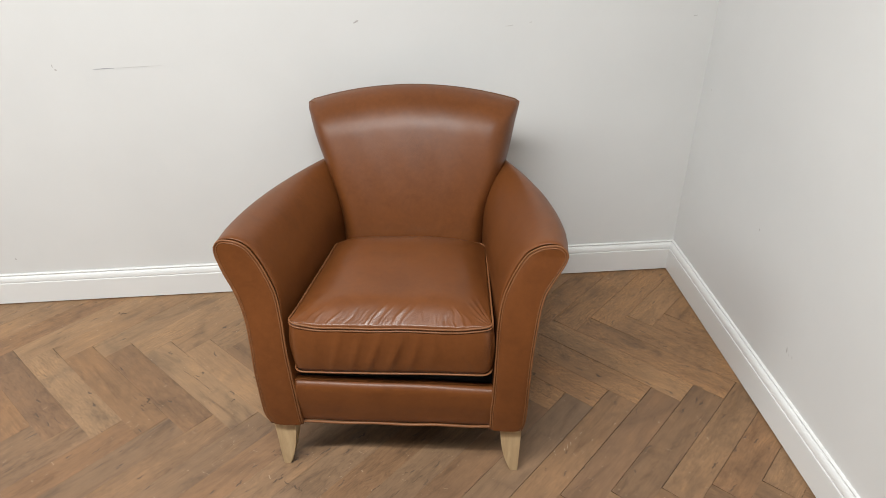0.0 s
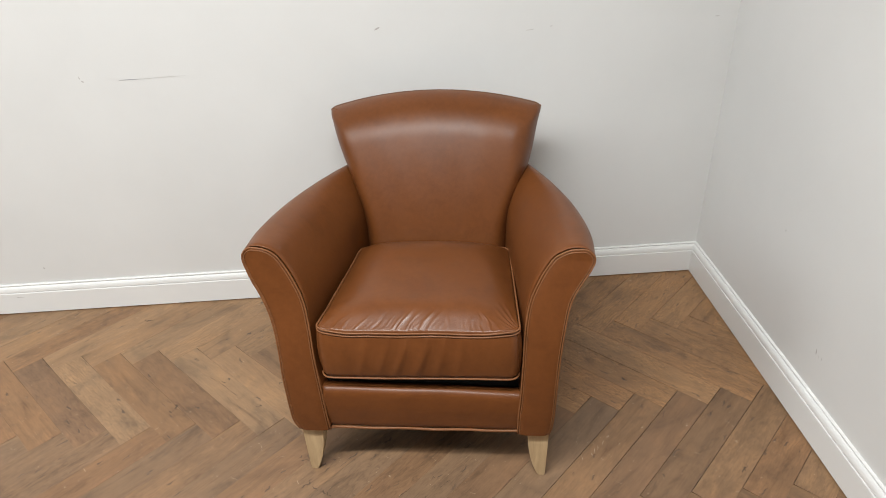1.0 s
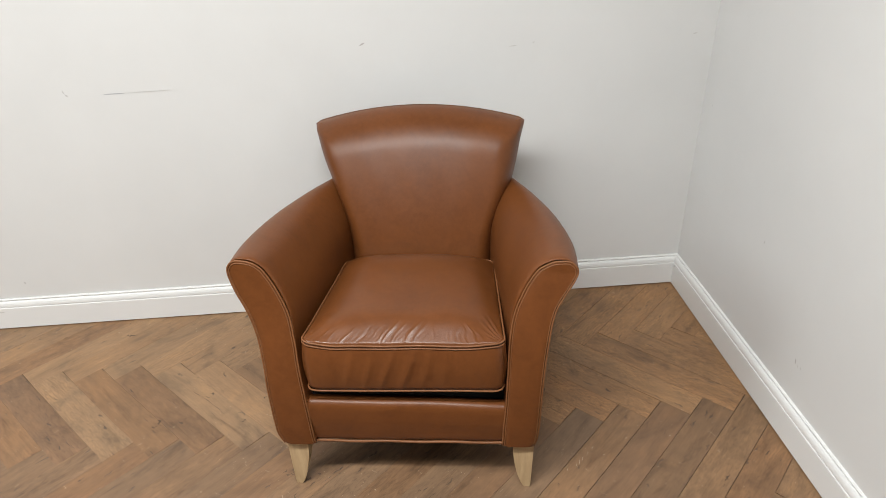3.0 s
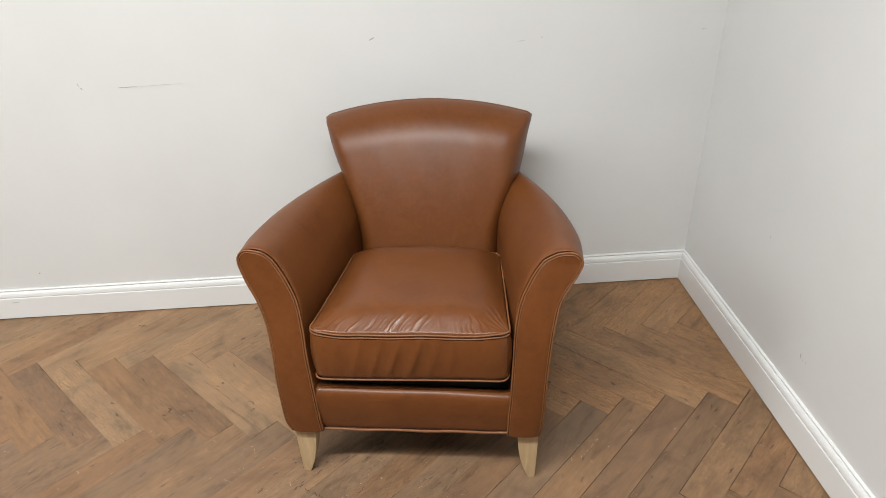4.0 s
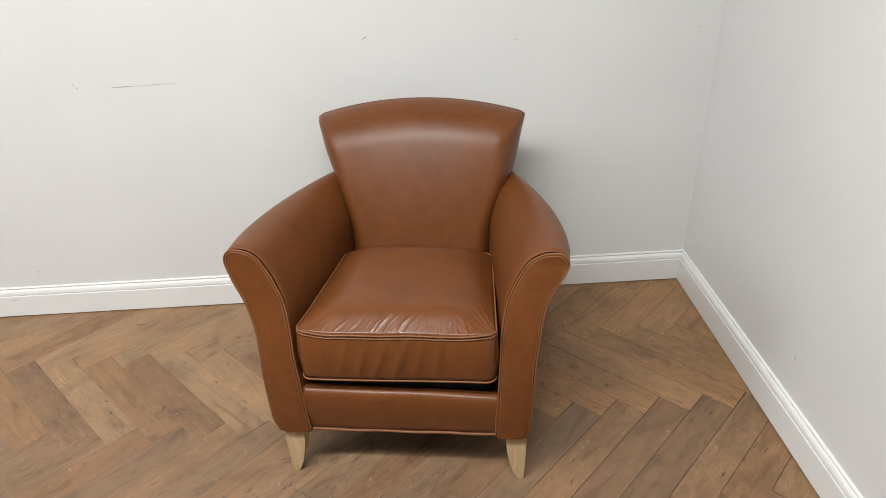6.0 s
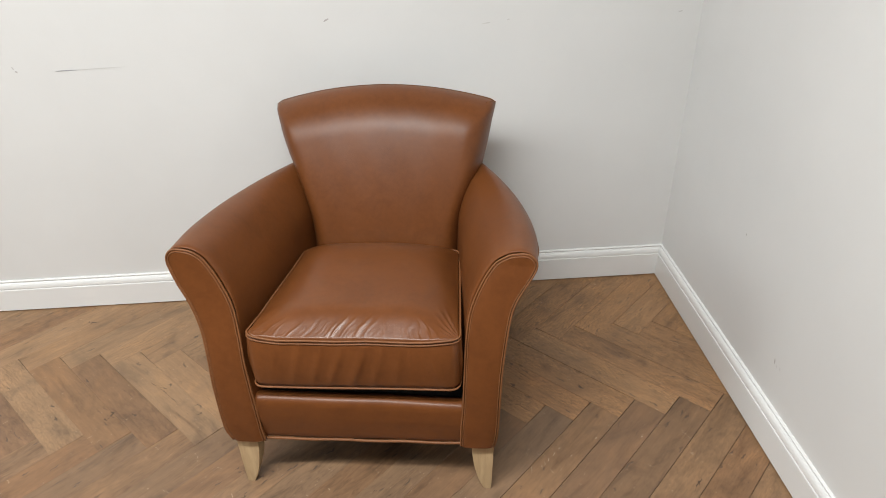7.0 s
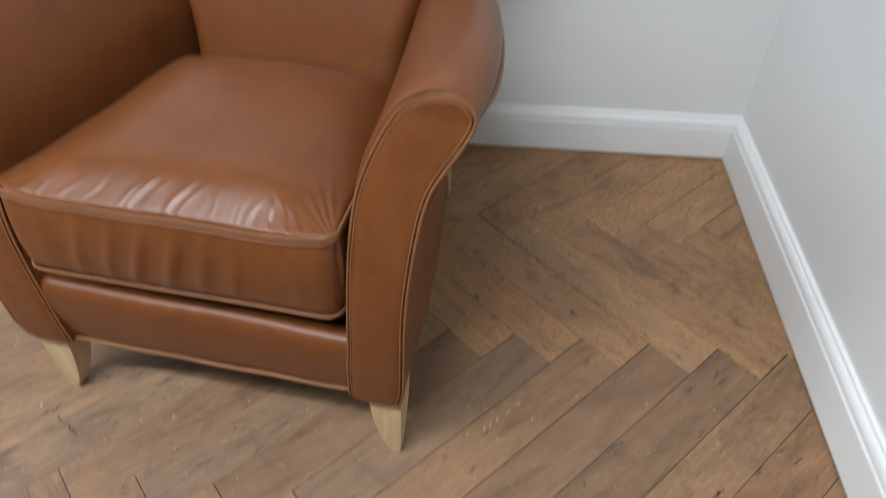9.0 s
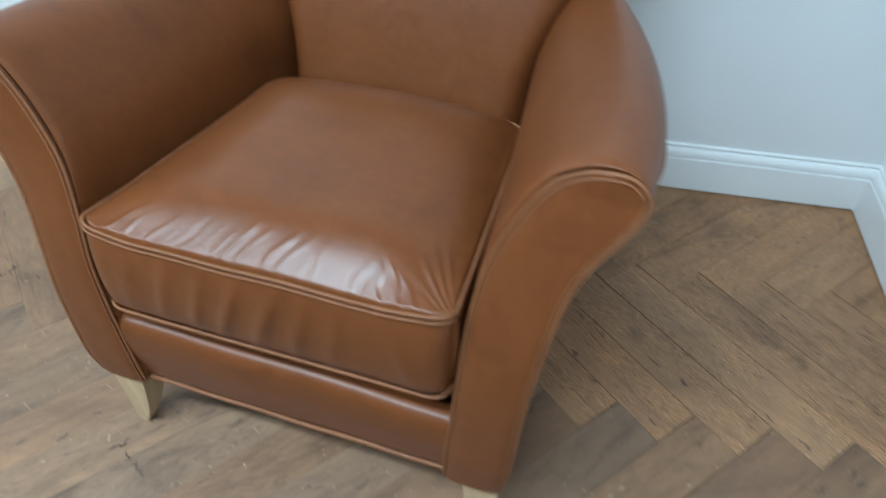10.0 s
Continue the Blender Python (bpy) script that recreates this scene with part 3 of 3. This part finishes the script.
def seat_cushion(chair):
    bm = bmesh.new()
    count = 900
    rim = rounded_outline(cushion_corners(), 0.032, count)
    centre = Vector((0, CUSH_BACK * 0.5, 0))
    rows = []
    # lower panel, bulging a little downwards
    for k in (0.0, 0.35, 0.6, 0.8, 0.9, 0.95, 0.98):
        row = []
        for p in rim:
            q = centre.lerp(p, max(k, 0.02))
            row.append((q.x, q.y, CUSH_LOW - 0.024 * (1 - k ** 22) * (1 - 0.6 * abs(q.x) / 0.25)))
        rows.append(row)
    # band between the two seams
    for f in [0, 0.025, 0.05, 0.075] + [0.11 + 0.0485 * i for i in range(17)] + [0.925, 0.95, 0.975, 1.0]:
        row = []
        for p in rim:
            lean = 0.016 * f * smoothstep(0.06, 0.0, p.y)
            out = 0.009 * math.sin(math.pi * f) ** 0.7 - 0.0035 * smoothstep(0.06, 0.03, min(f, 1 - f))
            d = (p - centre)
            d.normalize()
            fold = front_folds(p.x, f) * smoothstep(0.03, 0.008, p.y)
            lowest = CUSH_LOW + 0.0015 * math.sin(11 * p.x)
            z = lowest + (seam_height(p.x, p.y) - lowest) * f
            row.append((p.x + d.x * out * (0.2 if p.y < 0.02 else 1.0), p.y + lean - (out + fold) * smoothstep(0.05, 0.0, p.y), z))
        rows.append(row)
    # domed top
    tops = 56
    for i in range(1, tops + 1):
        k = 1 - i / tops
        row = []
        for p in rim:
            lean = 0.016 * smoothstep(0.06, 0.0, p.y)
            q = centre.lerp(p + Vector((0, lean, 0)), max(k, 0.01))
            edge = 1 - k
            du = (cushion_half(q.y) - abs(q.x)) / 0.20
            dv = (CUSH_BACK - q.y) / 0.15
            hu = 1 - (1 - min(max(du, 0.0), 1.0)) ** 3
            if q.y < centre.y:
                hv = cushion_slope(q.y - 0.016)
            else:
                hv = math.sqrt(1 - (1 - min(max(dv, 0.0), 1.0)) ** 2)
            base = seam_height(p.x, p.y) * k ** 6 + (CUSH_SEAM - 0.004) * (1 - k ** 6)
            z = base + 0.046 * hu * hv + top_creases(q.x, q.y) * min(1.0, edge * 16)
            row.append((q.x, q.y, z))
        rows.append(row)
    verts = grid(bm, rows, wrap_v=True)
    bm.faces.new(verts[0])
    bm.faces.new(verts[-1])
    cushion = part("seat_cushion", bm, SEAT_LEATHER, chair, "plump tan leather box seat cushion with creased front")
    for name, lift, z_at in (("upper_piping", 0.016, None), ("lower_piping", 0.0, CUSH_LOW)):
        bm = bmesh.new()
        path = []
        for p in rim:
            lean = lift * smoothstep(0.06, 0.0, p.y)
            z = seam_height(p.x, p.y) if z_at is None else z_at + 0.0015 * math.sin(11 * p.x)
            d = (p - centre).normalized()
            path.append((p.x + d.x * 0.0015, p.y + lean - 0.003 * smoothstep(0.05, 0.0, p.y), z))
        tube(bm, path[::3], 0.0025, closed=True)
        part(name, bm, PIPING, cushion, "stitched leather piping")
        if z_at is None:
            bm = bmesh.new()
            tube(bm, [(x + 0.001 * (1 if x > 0 else -1), y - 0.0035 * smoothstep(0.05, 0.0, y), z - 0.0068) for x, y, z in path[::3]], 0.0018, closed=True)
            part("second_piping", bm, PIPING, cushion, "stitched leather piping")
    return cushion


# backrest: half width and front depth against height
BACK_Z = (0.36, 0.45, 0.52, 0.58, 0.63, 0.68, 0.73, 0.79, 0.85)
BACK_W = (0.242, 0.247, 0.259, 0.277, 0.293, 0.308, 0.320, 0.332, 0.335)


def back_half(z):
    return eased(BACK_W, BACK_Z, z)


def back_rear(z):
    return 0.73 + 0.02 * smoothstep(0.5, 0.85, z)


def back_front(z):
    return 0.488 + 0.455 * (z - 0.45)


def back_profile(u):
    """Front-to-top section of the backrest at u (-1 to 1): up the leaning face, over a soft roll, back along the sloping top."""
    top = 0.793 + 0.050 * (1 - u * u) - 0.005 * smoothstep(0.93, 1.0, abs(u)) ** 2
    z_roll = min(0.841 - 0.014 * u * u, top - 0.003)
    foot = Vector((0, back_front(0.36), 0.36))
    knee = Vector((0, back_front(z_roll) + 0.004, z_roll))
    crest = Vector((0, back_rear(top), top))
    a = knee + (foot - knee).normalized() * 0.105
    b = knee + (crest - knee).normalized() * 0.078
    pts = [foot.lerp(a, k / 30) for k in range(30)]
    pts += [(1 - t) ** 2 * a + 2 * t * (1 - t) * knee + t * t * b for t in (k / 20 for k in range(20))]
    pts += [b.lerp(crest, k / 14) for k in range(15)]
    return pts


def back_column(u):
    column = []
    profile = back_profile(u)
    crown = profile[-1].z
    for p in profile:
        hw = back_half(p.z - 0.05 * (1 - u * u) * smoothstep(0.6, 0.8, p.z))
        d = min((1 - abs(u)) * hw / 0.078, 1)
        h = (1 - (1 - d) ** 2.5) ** 0.60
        rear = back_rear(p.z)
        puff = 0.018 * (1 - u ** 4) * math.sin(math.pi * min(max((p.z - 0.4) / 0.42, 0), 1))
        sag = 0.0006 * math.sin(19 * u + 11 * p.z) * math.sin(24 * p.z)
        # the leather stands up in a soft ridge that runs in from each upper corner
        in_x, in_z = (1 - abs(u)) * hw, max(0.0, crown - p.z)
        along, off = (in_x + in_z) * 0.707, (in_x - in_z) * 0.707
        ridge = 0.007 * math.exp(-(off / 0.013) ** 2) * smoothstep(0.11, 0.02, along) * smoothstep(0.0, 0.015, along)
        y = rear - (rear - p.y + puff + sag) * h - ridge
        column.append((u * hw + 0.009 * smoothstep(0.75, 0.58, p.z), y, p.z))
    return column


def backrest(chair):
    bm = bmesh.new()
    nu = 91
    columns = []
    for i in range(nu):
        u = -1 + 2 * i / (nu - 1)
        columns.append(back_column(math.sin(u * math.pi / 2) * 0.4 + u * 0.6))
    rows = [list(r) for r in zip(*columns)]
    grid(bm, rows)
    # the flat rear of the same outline
    back_rows = [[(x, back_rear(z) + 0.006, z) for x, y, z in row] for row in rows]
    grid(bm, back_rows)
    ob = part("backrest", bm, LEATHER, chair, "padded tan leather backrest with a curved crown")
    # the short sewn darts at the two upper corners
    for side in (-1, 1):
        bm = bmesh.new()
        tube(bm, [Vector(back_column(side * (0.985 - 0.014 * k))[52 - k]) + Vector((0, -0.0004, 0.0004)) for k in range(6)], 0.0013)
        part("dart_seam", bm, PIPING, ob, "short sewn corner dart")
    return ob


def outside_back(chair):
    bm = bmesh.new()
    n = 24
    rows = []
    for depth in (0, 1):
        for i in range(n + 1):
            u = -1 + 2 * i / n
            rows.append([(u * (0.25 + 0.06 * smoothstep(0.45, 0.8, z)), (0.722 if depth == 0 else 0.742) + 0.02 * smoothstep(0.5, 0.85, z), z)
                         for z in (0.16, 0.3, 0.45, 0.6, 0.7, 0.76 + 0.05 * (1 - u * u))])
    front = grid(bm, rows[:n + 1])
    rear = grid(bm, rows[n + 1:])
    for a, b in ((front, rear),):
        for i in range(n):
            bm.faces.new((a[i][0], a[i + 1][0], b[i + 1][0], b[i][0]))
            bm.faces.new((a[i][-1], a[i + 1][-1], b[i + 1][-1], b[i][-1]))
        for j in range(5):
            for i in (0, n):
                bm.faces.new((a[i][j], a[i][j + 1], b[i][j + 1], b[i][j]))
    return part("outside_back", bm, LEATHER, chair)


def chair_leg(chair, side, front=True):
    """Tapered leg: straight on its two outer faces, swept on the inner ones."""
    bm = bmesh.new()
    rows = []
    y_foot = -0.004 if front else 0.725
    sign = 1 if front else -1
    for i in range(15):
        f = i / 14                      # 0 at the floor
        z = 0.162 * f
        w = 0.019 + 0.036 * math.sin(math.pi / 2 * f) ** 0.8
        outer = (0.325 if front else 0.265) + 0.006 * f
        inner = outer - w
        d0 = y_foot + (0.008 * f ** 1.5 if front else 0.0)
        d1 = d0 + sign * w
        rows.append([(side * outer, d0, z), (side * inner, d0, z), (side * inner, d1, z), (side * outer, d1, z)])
    verts = grid(bm, rows, wrap_v=True)
    bm.faces.new(verts[0])
    bm.faces.new(verts[-1])
    bmesh.ops.bevel(bm, geom=[e for e in bm.edges if abs(e.verts[0].co.z - e.verts[1].co.z) > 0.005], offset=0.002, segments=2, affect="EDGES")
    return part("leg", bm, BEECH, chair, "tapered pale beech leg", smooth=False)


def armchair():
    chair = new("armchair")
    chair.matrix_world = CHAIR
    tagged(chair, "tan brown leather armchair with piped flared arms and pale wooden legs", "armchair")
    for side in (-1, 1):
        arm(chair, side)
        chair_leg(chair, side, True)
        chair_leg(chair, side, False)
    front_rail(chair)
    seat_cushion(chair)
    backrest(chair)
    outside_back(chair)
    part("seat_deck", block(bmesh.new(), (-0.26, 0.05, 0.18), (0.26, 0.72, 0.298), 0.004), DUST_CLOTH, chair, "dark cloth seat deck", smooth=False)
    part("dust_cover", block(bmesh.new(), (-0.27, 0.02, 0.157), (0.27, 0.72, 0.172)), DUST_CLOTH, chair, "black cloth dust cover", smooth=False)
    return chair


# ---- small marks on the walls ----
def wall_mark(name, wall, points, width, mat, label, face=WALL):
    """A flat mark on a wall: a thin ribbon through points (along, height)."""
    bm = bmesh.new()
    rows = []
    pts = [Vector((a, h, 0)) for a, h in points]
    for i, p in enumerate(pts):
        d = (pts[min(i + 1, len(pts) - 1)] - pts[max(i - 1, 0)]).normalized()
        nrm = Vector((-d.y, d.x, 0)) * width * (0.25 if i in (0, len(pts) - 1) else 0.5)
        row = []
        for q in (p - nrm, p + nrm):
            row.append((q.x, face - 0.0012, q.y) if wall == "north" else (face - 0.0012, q.x, q.y))
        rows.append(row)
    grid(bm, rows)
    ob = part(name, bm, mat, smooth=False)
    return tagged(ob, label, "wall mark")


def wall_marks():
    line, chip, scuff = "short dark pencil line drawn on the white wall", "small chip in the white wall paint", "small grey scuff on the white wall"
    wall_mark("pencil_line", "north", [(-2.005, 0.883), (-1.97, 0.884), (-1.94, 0.884)], 0.0026, GRAPHITE, line)
    wall_mark("pencil_line", "north", [(-1.93, 0.884), (-1.86, 0.886), (-1.79, 0.887)], 0.0013, SCUFF, "faint pencil line drawn on the white wall")
    wall_mark("wall_chip", "north", [(-2.131, 0.903), (-2.130, 0.897), (-2.128, 0.893)], 0.003, CHIP, chip)
    wall_mark("wall_chip", "north", [(-2.126, 0.888), (-2.123, 0.886), (-2.120, 0.883)], 0.006, CHIP, chip)
    wall_mark("wall_chip", "north", [(-1.162, 0.996), (-1.153, 1.001), (-1.146, 1.004)], 0.0055, CHIP, chip)
    wall_mark("wall_chip", "north", [(-2.498, 0.195), (-2.497, 0.192), (-2.496, 0.188)], 0.005, CHIP, chip)
    wall_mark("scuff_mark", "north", [(-0.675, 0.969), (-0.66, 0.971), (-0.65, 0.972)], 0.004, SCUFF, scuff)
    wall_mark("scuff_mark", "north", [(-0.597, 0.977), (-0.593, 0.979), (-0.589, 0.980)], 0.004, SCUFF, scuff)
    wall_mark("scuff_mark", "north", [(-0.058, 0.981), (-0.051, 0.981), (-0.044, 0.982)], 0.0035, SCUFF, scuff)
    wall_mark("scuff_mark", "east", [(-0.790, 0.254), (-0.792, 0.246), (-0.793, 0.238)], 0.0055, CHIP, scuff)
    wall_mark("scuff_mark", "east", [(-0.803, 0.243), (-0.805, 0.239), (-0.806, 0.235)], 0.003, SCUFF, scuff)
    wall_mark("scuff_mark", "east", [(-0.818, 0.247), (-0.820, 0.243), (-0.821, 0.239)], 0.003, SCUFF, scuff)
    wall_mark("scuff_mark", "east", [(-0.519, 0.481), (-0.520, 0.478), (-0.521, 0.475)], 0.0042, CHIP, "tiny dark speck on the white wall")
    wall_mark("scuff_mark", "east", [(-0.052, 0.755), (-0.053, 0.752), (-0.054, 0.749)], 0.003, SCUFF, "tiny grey speck on the white wall")
    knock = "small grey knock on the white skirting board"
    wall_mark("scuff_mark", "north", [(-2.635, 0.077), (-2.62, 0.078), (-2.605, 0.078)], 0.004, SCUFF, knock, 0.0)
    wall_mark("scuff_mark", "east", [(-0.018, 0.087), (-0.014, 0.088), (-0.010, 0.089)], 0.005, SCUFF, knock, 0.0)


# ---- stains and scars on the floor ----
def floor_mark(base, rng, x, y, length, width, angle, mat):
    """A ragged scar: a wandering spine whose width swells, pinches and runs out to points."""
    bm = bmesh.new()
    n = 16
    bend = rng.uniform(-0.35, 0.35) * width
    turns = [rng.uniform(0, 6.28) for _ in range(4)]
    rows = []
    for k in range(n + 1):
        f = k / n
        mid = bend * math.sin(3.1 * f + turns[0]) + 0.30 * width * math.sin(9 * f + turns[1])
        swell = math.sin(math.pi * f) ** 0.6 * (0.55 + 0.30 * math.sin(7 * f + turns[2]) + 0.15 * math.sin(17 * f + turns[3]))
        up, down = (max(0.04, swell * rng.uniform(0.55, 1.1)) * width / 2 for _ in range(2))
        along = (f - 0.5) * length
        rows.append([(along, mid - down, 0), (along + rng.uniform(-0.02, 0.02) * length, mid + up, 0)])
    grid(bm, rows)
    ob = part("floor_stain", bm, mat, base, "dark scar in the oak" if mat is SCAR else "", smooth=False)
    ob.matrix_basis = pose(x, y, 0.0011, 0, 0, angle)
    return ob


def floor_marks(base):
    rng = random.Random(5)
    for x, y, length, width, angle in (
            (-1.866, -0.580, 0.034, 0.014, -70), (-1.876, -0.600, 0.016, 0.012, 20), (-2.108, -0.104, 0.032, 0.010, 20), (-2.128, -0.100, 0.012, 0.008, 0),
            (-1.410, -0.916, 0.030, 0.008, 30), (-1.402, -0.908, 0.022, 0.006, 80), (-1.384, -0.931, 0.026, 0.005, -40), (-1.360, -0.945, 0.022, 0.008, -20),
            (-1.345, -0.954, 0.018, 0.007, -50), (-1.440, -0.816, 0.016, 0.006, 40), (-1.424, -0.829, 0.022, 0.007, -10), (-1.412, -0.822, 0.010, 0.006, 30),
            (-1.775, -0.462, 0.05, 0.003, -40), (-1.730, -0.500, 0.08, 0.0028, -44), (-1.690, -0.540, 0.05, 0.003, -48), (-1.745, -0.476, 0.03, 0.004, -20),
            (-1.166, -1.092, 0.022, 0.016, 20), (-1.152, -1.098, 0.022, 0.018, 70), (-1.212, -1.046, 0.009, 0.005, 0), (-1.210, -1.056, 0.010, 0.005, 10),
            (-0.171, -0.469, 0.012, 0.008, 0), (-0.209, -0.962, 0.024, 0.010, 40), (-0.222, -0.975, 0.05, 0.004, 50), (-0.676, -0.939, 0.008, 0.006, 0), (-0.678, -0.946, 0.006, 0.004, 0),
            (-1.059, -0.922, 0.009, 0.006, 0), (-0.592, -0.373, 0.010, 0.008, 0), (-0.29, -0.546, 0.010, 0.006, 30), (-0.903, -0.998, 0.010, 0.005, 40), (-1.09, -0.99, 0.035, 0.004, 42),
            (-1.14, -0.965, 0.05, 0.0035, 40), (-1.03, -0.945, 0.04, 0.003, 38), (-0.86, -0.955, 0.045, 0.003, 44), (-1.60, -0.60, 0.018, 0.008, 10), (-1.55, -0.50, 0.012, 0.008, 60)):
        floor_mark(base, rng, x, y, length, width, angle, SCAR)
    for x, y, length, width, angle in ((-0.44, -0.795, 0.007, 0.004, 20), (-0.523, -0.85, 0.006, 0.003, 60), (-0.60, -0.868, 0.018, 0.002, 75), (-0.588, -0.858, 0.016, 0.002, 70), (-0.61, -0.880, 0.014, 0.002, 80),
                                       (-0.57, -0.842, 0.018, 0.002, 60), (-0.64, -0.888, 0.020, 0.002, 85), (-0.55, -0.822, 0.014, 0.002, 50), (-0.31, -0.80, 0.008, 0.003, 10), (-0.35, -0.55, 0.006, 0.003, 0)):
        floor_mark(base, rng, x, y, length, width, angle, FLAKE)


# ---- herringbone floor ----
STEP, RUN, RISE = 0.1364, 0.3725, 0.3690     # spacing of blocks along a row, reach of a block in x and in y
HALF = STEP / 2


def clip(bm, x_lo, x_hi, y_lo, y_hi):
    for co, no in (((x_lo, 0, 0), (-1, 0, 0)), ((x_hi, 0, 0), (1, 0, 0)), ((0, y_lo, 0), (0, -1, 0)), ((0, y_hi, 0), (0, 1, 0))):
        geom = bm.verts[:] + bm.edges[:] + bm.faces[:]
        cut = bmesh.ops.bisect_plane(bm, geom=geom, plane_co=co, plane_no=no, clear_outer=True)
        edges = [e for e in cut["geom_cut"] if isinstance(e, bmesh.types.BMEdge)]
        if edges:
            bmesh.ops.edgeloop_fill(bm, edges=edges)


def plank_mesh(length, width, g):
    bm = bmesh.new()
    lo, hi, z0, z1, c = (g, g), (length - g, width - g), -0.008, 0.0, 0.0003
    rings = [[(lo[0], lo[1], z0), (hi[0], lo[1], z0), (hi[0], hi[1], z0), (lo[0], hi[1], z0)],
             [(lo[0], lo[1], z1 - c), (hi[0], lo[1], z1 - c), (hi[0], hi[1], z1 - c), (lo[0], hi[1], z1 - c)],
             [(lo[0] + c, lo[1] + c, z1), (hi[0] - c, lo[1] + c, z1), (hi[0] - c, hi[1] - c, z1), (lo[0] + c, hi[1] - c, z1)]]
    verts = grid(bm, rings, wrap_v=True)
    bm.faces.new(verts[0])
    bm.faces.new(verts[-1])
    return bm


def floor():
    x_lo, x_hi, y_lo, y_hi = -ROOM_W, WALL, -ROOM_D, WALL
    base = part("floor", block(bmesh.new(), (x_lo - 0.1, y_lo - 0.1, -0.12), (x_hi + 0.1, y_hi + 0.1, -0.004)), SCREED, smooth=False)
    tagged(base, "aged brown oak herringbone block floor", "floor", kind="structure")
    length, width = math.hypot(RUN, RISE), math.hypot(HALF, HALF) * 0.998
    woods = {"M": OAK, "L": OAK_PALE, "D": OAK_DARK, "W": OAK_WORN_LIT, "G": OAK_GREY}
    gaps = (0.00015, 0.00035, 0.00060, 0.00085)       # half the joint beside a block, tight to open
    shared = {(key, g): finish("plank", plank_mesh(length, width, g), mat, False) for key, mat in woods.items() for g in gaps}
    # tones of single blocks; (2, -2) is pale oak, set darker for shade
    known = {(1, -14): "L", (1, -15): "D", (1, -16): "M", (1, -17): "L", (1, -18): "D", (1, -3): "W", (1, -4): "W",
             (2, -2): "M", (2, -1): "D", (2, 0): "G", (2, 1): "M", (2, -3): "G", (2, -4): "D"}
    turn = math.atan2(RISE, RUN)
    spare = {True: bmesh.new(), False: bmesh.new()}
    rng = random.Random(7)
    y_row = -0.286                      # upper corners of the first zigzag
    for band in range(-1, 31):
        top = y_row - (band - 1) * RISE           # upper corners of this band's upper zigzag
        falling = band % 2 == 1
        # phase of the lower corners on this band's upper zigzag
        phase = -0.042 if falling else -0.078
        for k in range(-66, 16):
            if falling:
                corner = Vector((phase + k * STEP, top - HALF, 0))
                angle = -turn
            else:
                tip = Vector((phase + k * STEP, top - HALF, 0))
                corner = tip + Vector((-RUN, -RISE, 0))
                angle = turn
            m = pose(corner.x, corner.y, 0, 0, 0, math.degrees(angle))
            ends = [m @ Vector(p) for p in ((0, 0, 0), (length, 0, 0), (length, width, 0), (0, width, 0))]
            xs, ys = [p.x for p in ends], [p.y for p in ends]
            if min(xs) > x_hi - 0.004 or max(xs) < x_lo + 0.004 or min(ys) > y_hi - 0.004 or max(ys) < y_lo + 0.004:
                continue
            whole = max(xs) < x_hi and min(xs) > x_lo and max(ys) < y_hi and min(ys) > y_lo
            near = min(ys) > -2.2 and max(xs) > -3.2
            lift = rng.uniform(-0.0003, 0.0002)
            by_wall = max(xs) > -0.62           # the blocks along the east wall are the most worn, and brightened as if better lit
            wood = rng.choice("MMMLD")
            dim_front = min(ys) < -0.98 and max(ys) < -0.62     # greyer blocks, darkened for the dim floor in front of the chair
            if (band, k) in known:
                wood = known[band, k]
            elif by_wall:
                wood = "M" if dim_front else "W"
            elif dim_front:
                wood = "G" if wood in "MD" else "D"
            # blocks near the north wall go a tone paler, for the brighter light there
            elif min(ys) > -0.48 and wood in "MD":
                wood = "M" if wood == "D" else "L"
            gap = rng.choice(gaps[2:] if by_wall else gaps[:2])
            m = Matrix.Translation((0, 0, lift)) @ m @ pose(0, 0, 0, rng.uniform(-0.05, 0.05), rng.uniform(-0.015, 0.015), 0)
            if whole and near:
                ob = new("plank", shared[wood, gap])
            else:
                bm = plank_mesh(length, width, gap)
                if not whole:
                    bm.transform(m)
                    clip(bm, x_lo, x_hi, y_lo, y_hi)
                    bm.transform(m.inverted())
                if not bm.faces:
                    bm.free()
                    continue
                if not near:
                    bm.transform(pose(0, 0, 0, 0, 0, -math.degrees(angle)) @ m)
                    me = bpy.data.meshes.new("spare")
                    bm.to_mesh(me)
                    bm.free()
                    spare[falling].from_mesh(me)
                    bpy.data.meshes.remove(me)
                    continue
                ob = new("plank", finish("plank", bm, woods[wood], False))
            ob.parent = base
            ob.matrix_basis = m
    floor_marks(base)
    for falling, bm in spare.items():
        rest = part("plank_field", bm, OAK_FIELD, base, "further aged oak blocks", smooth=False)
        rest.matrix_basis = pose(0, 0, 0, 0, 0, math.degrees(-turn if falling else turn))
        tagged(rest, kind="stuff")


room()
skirtings()
for lamp in LAMPS:
    ceiling_panel(*lamp[:4])
armchair()
wall_marks()
floor()
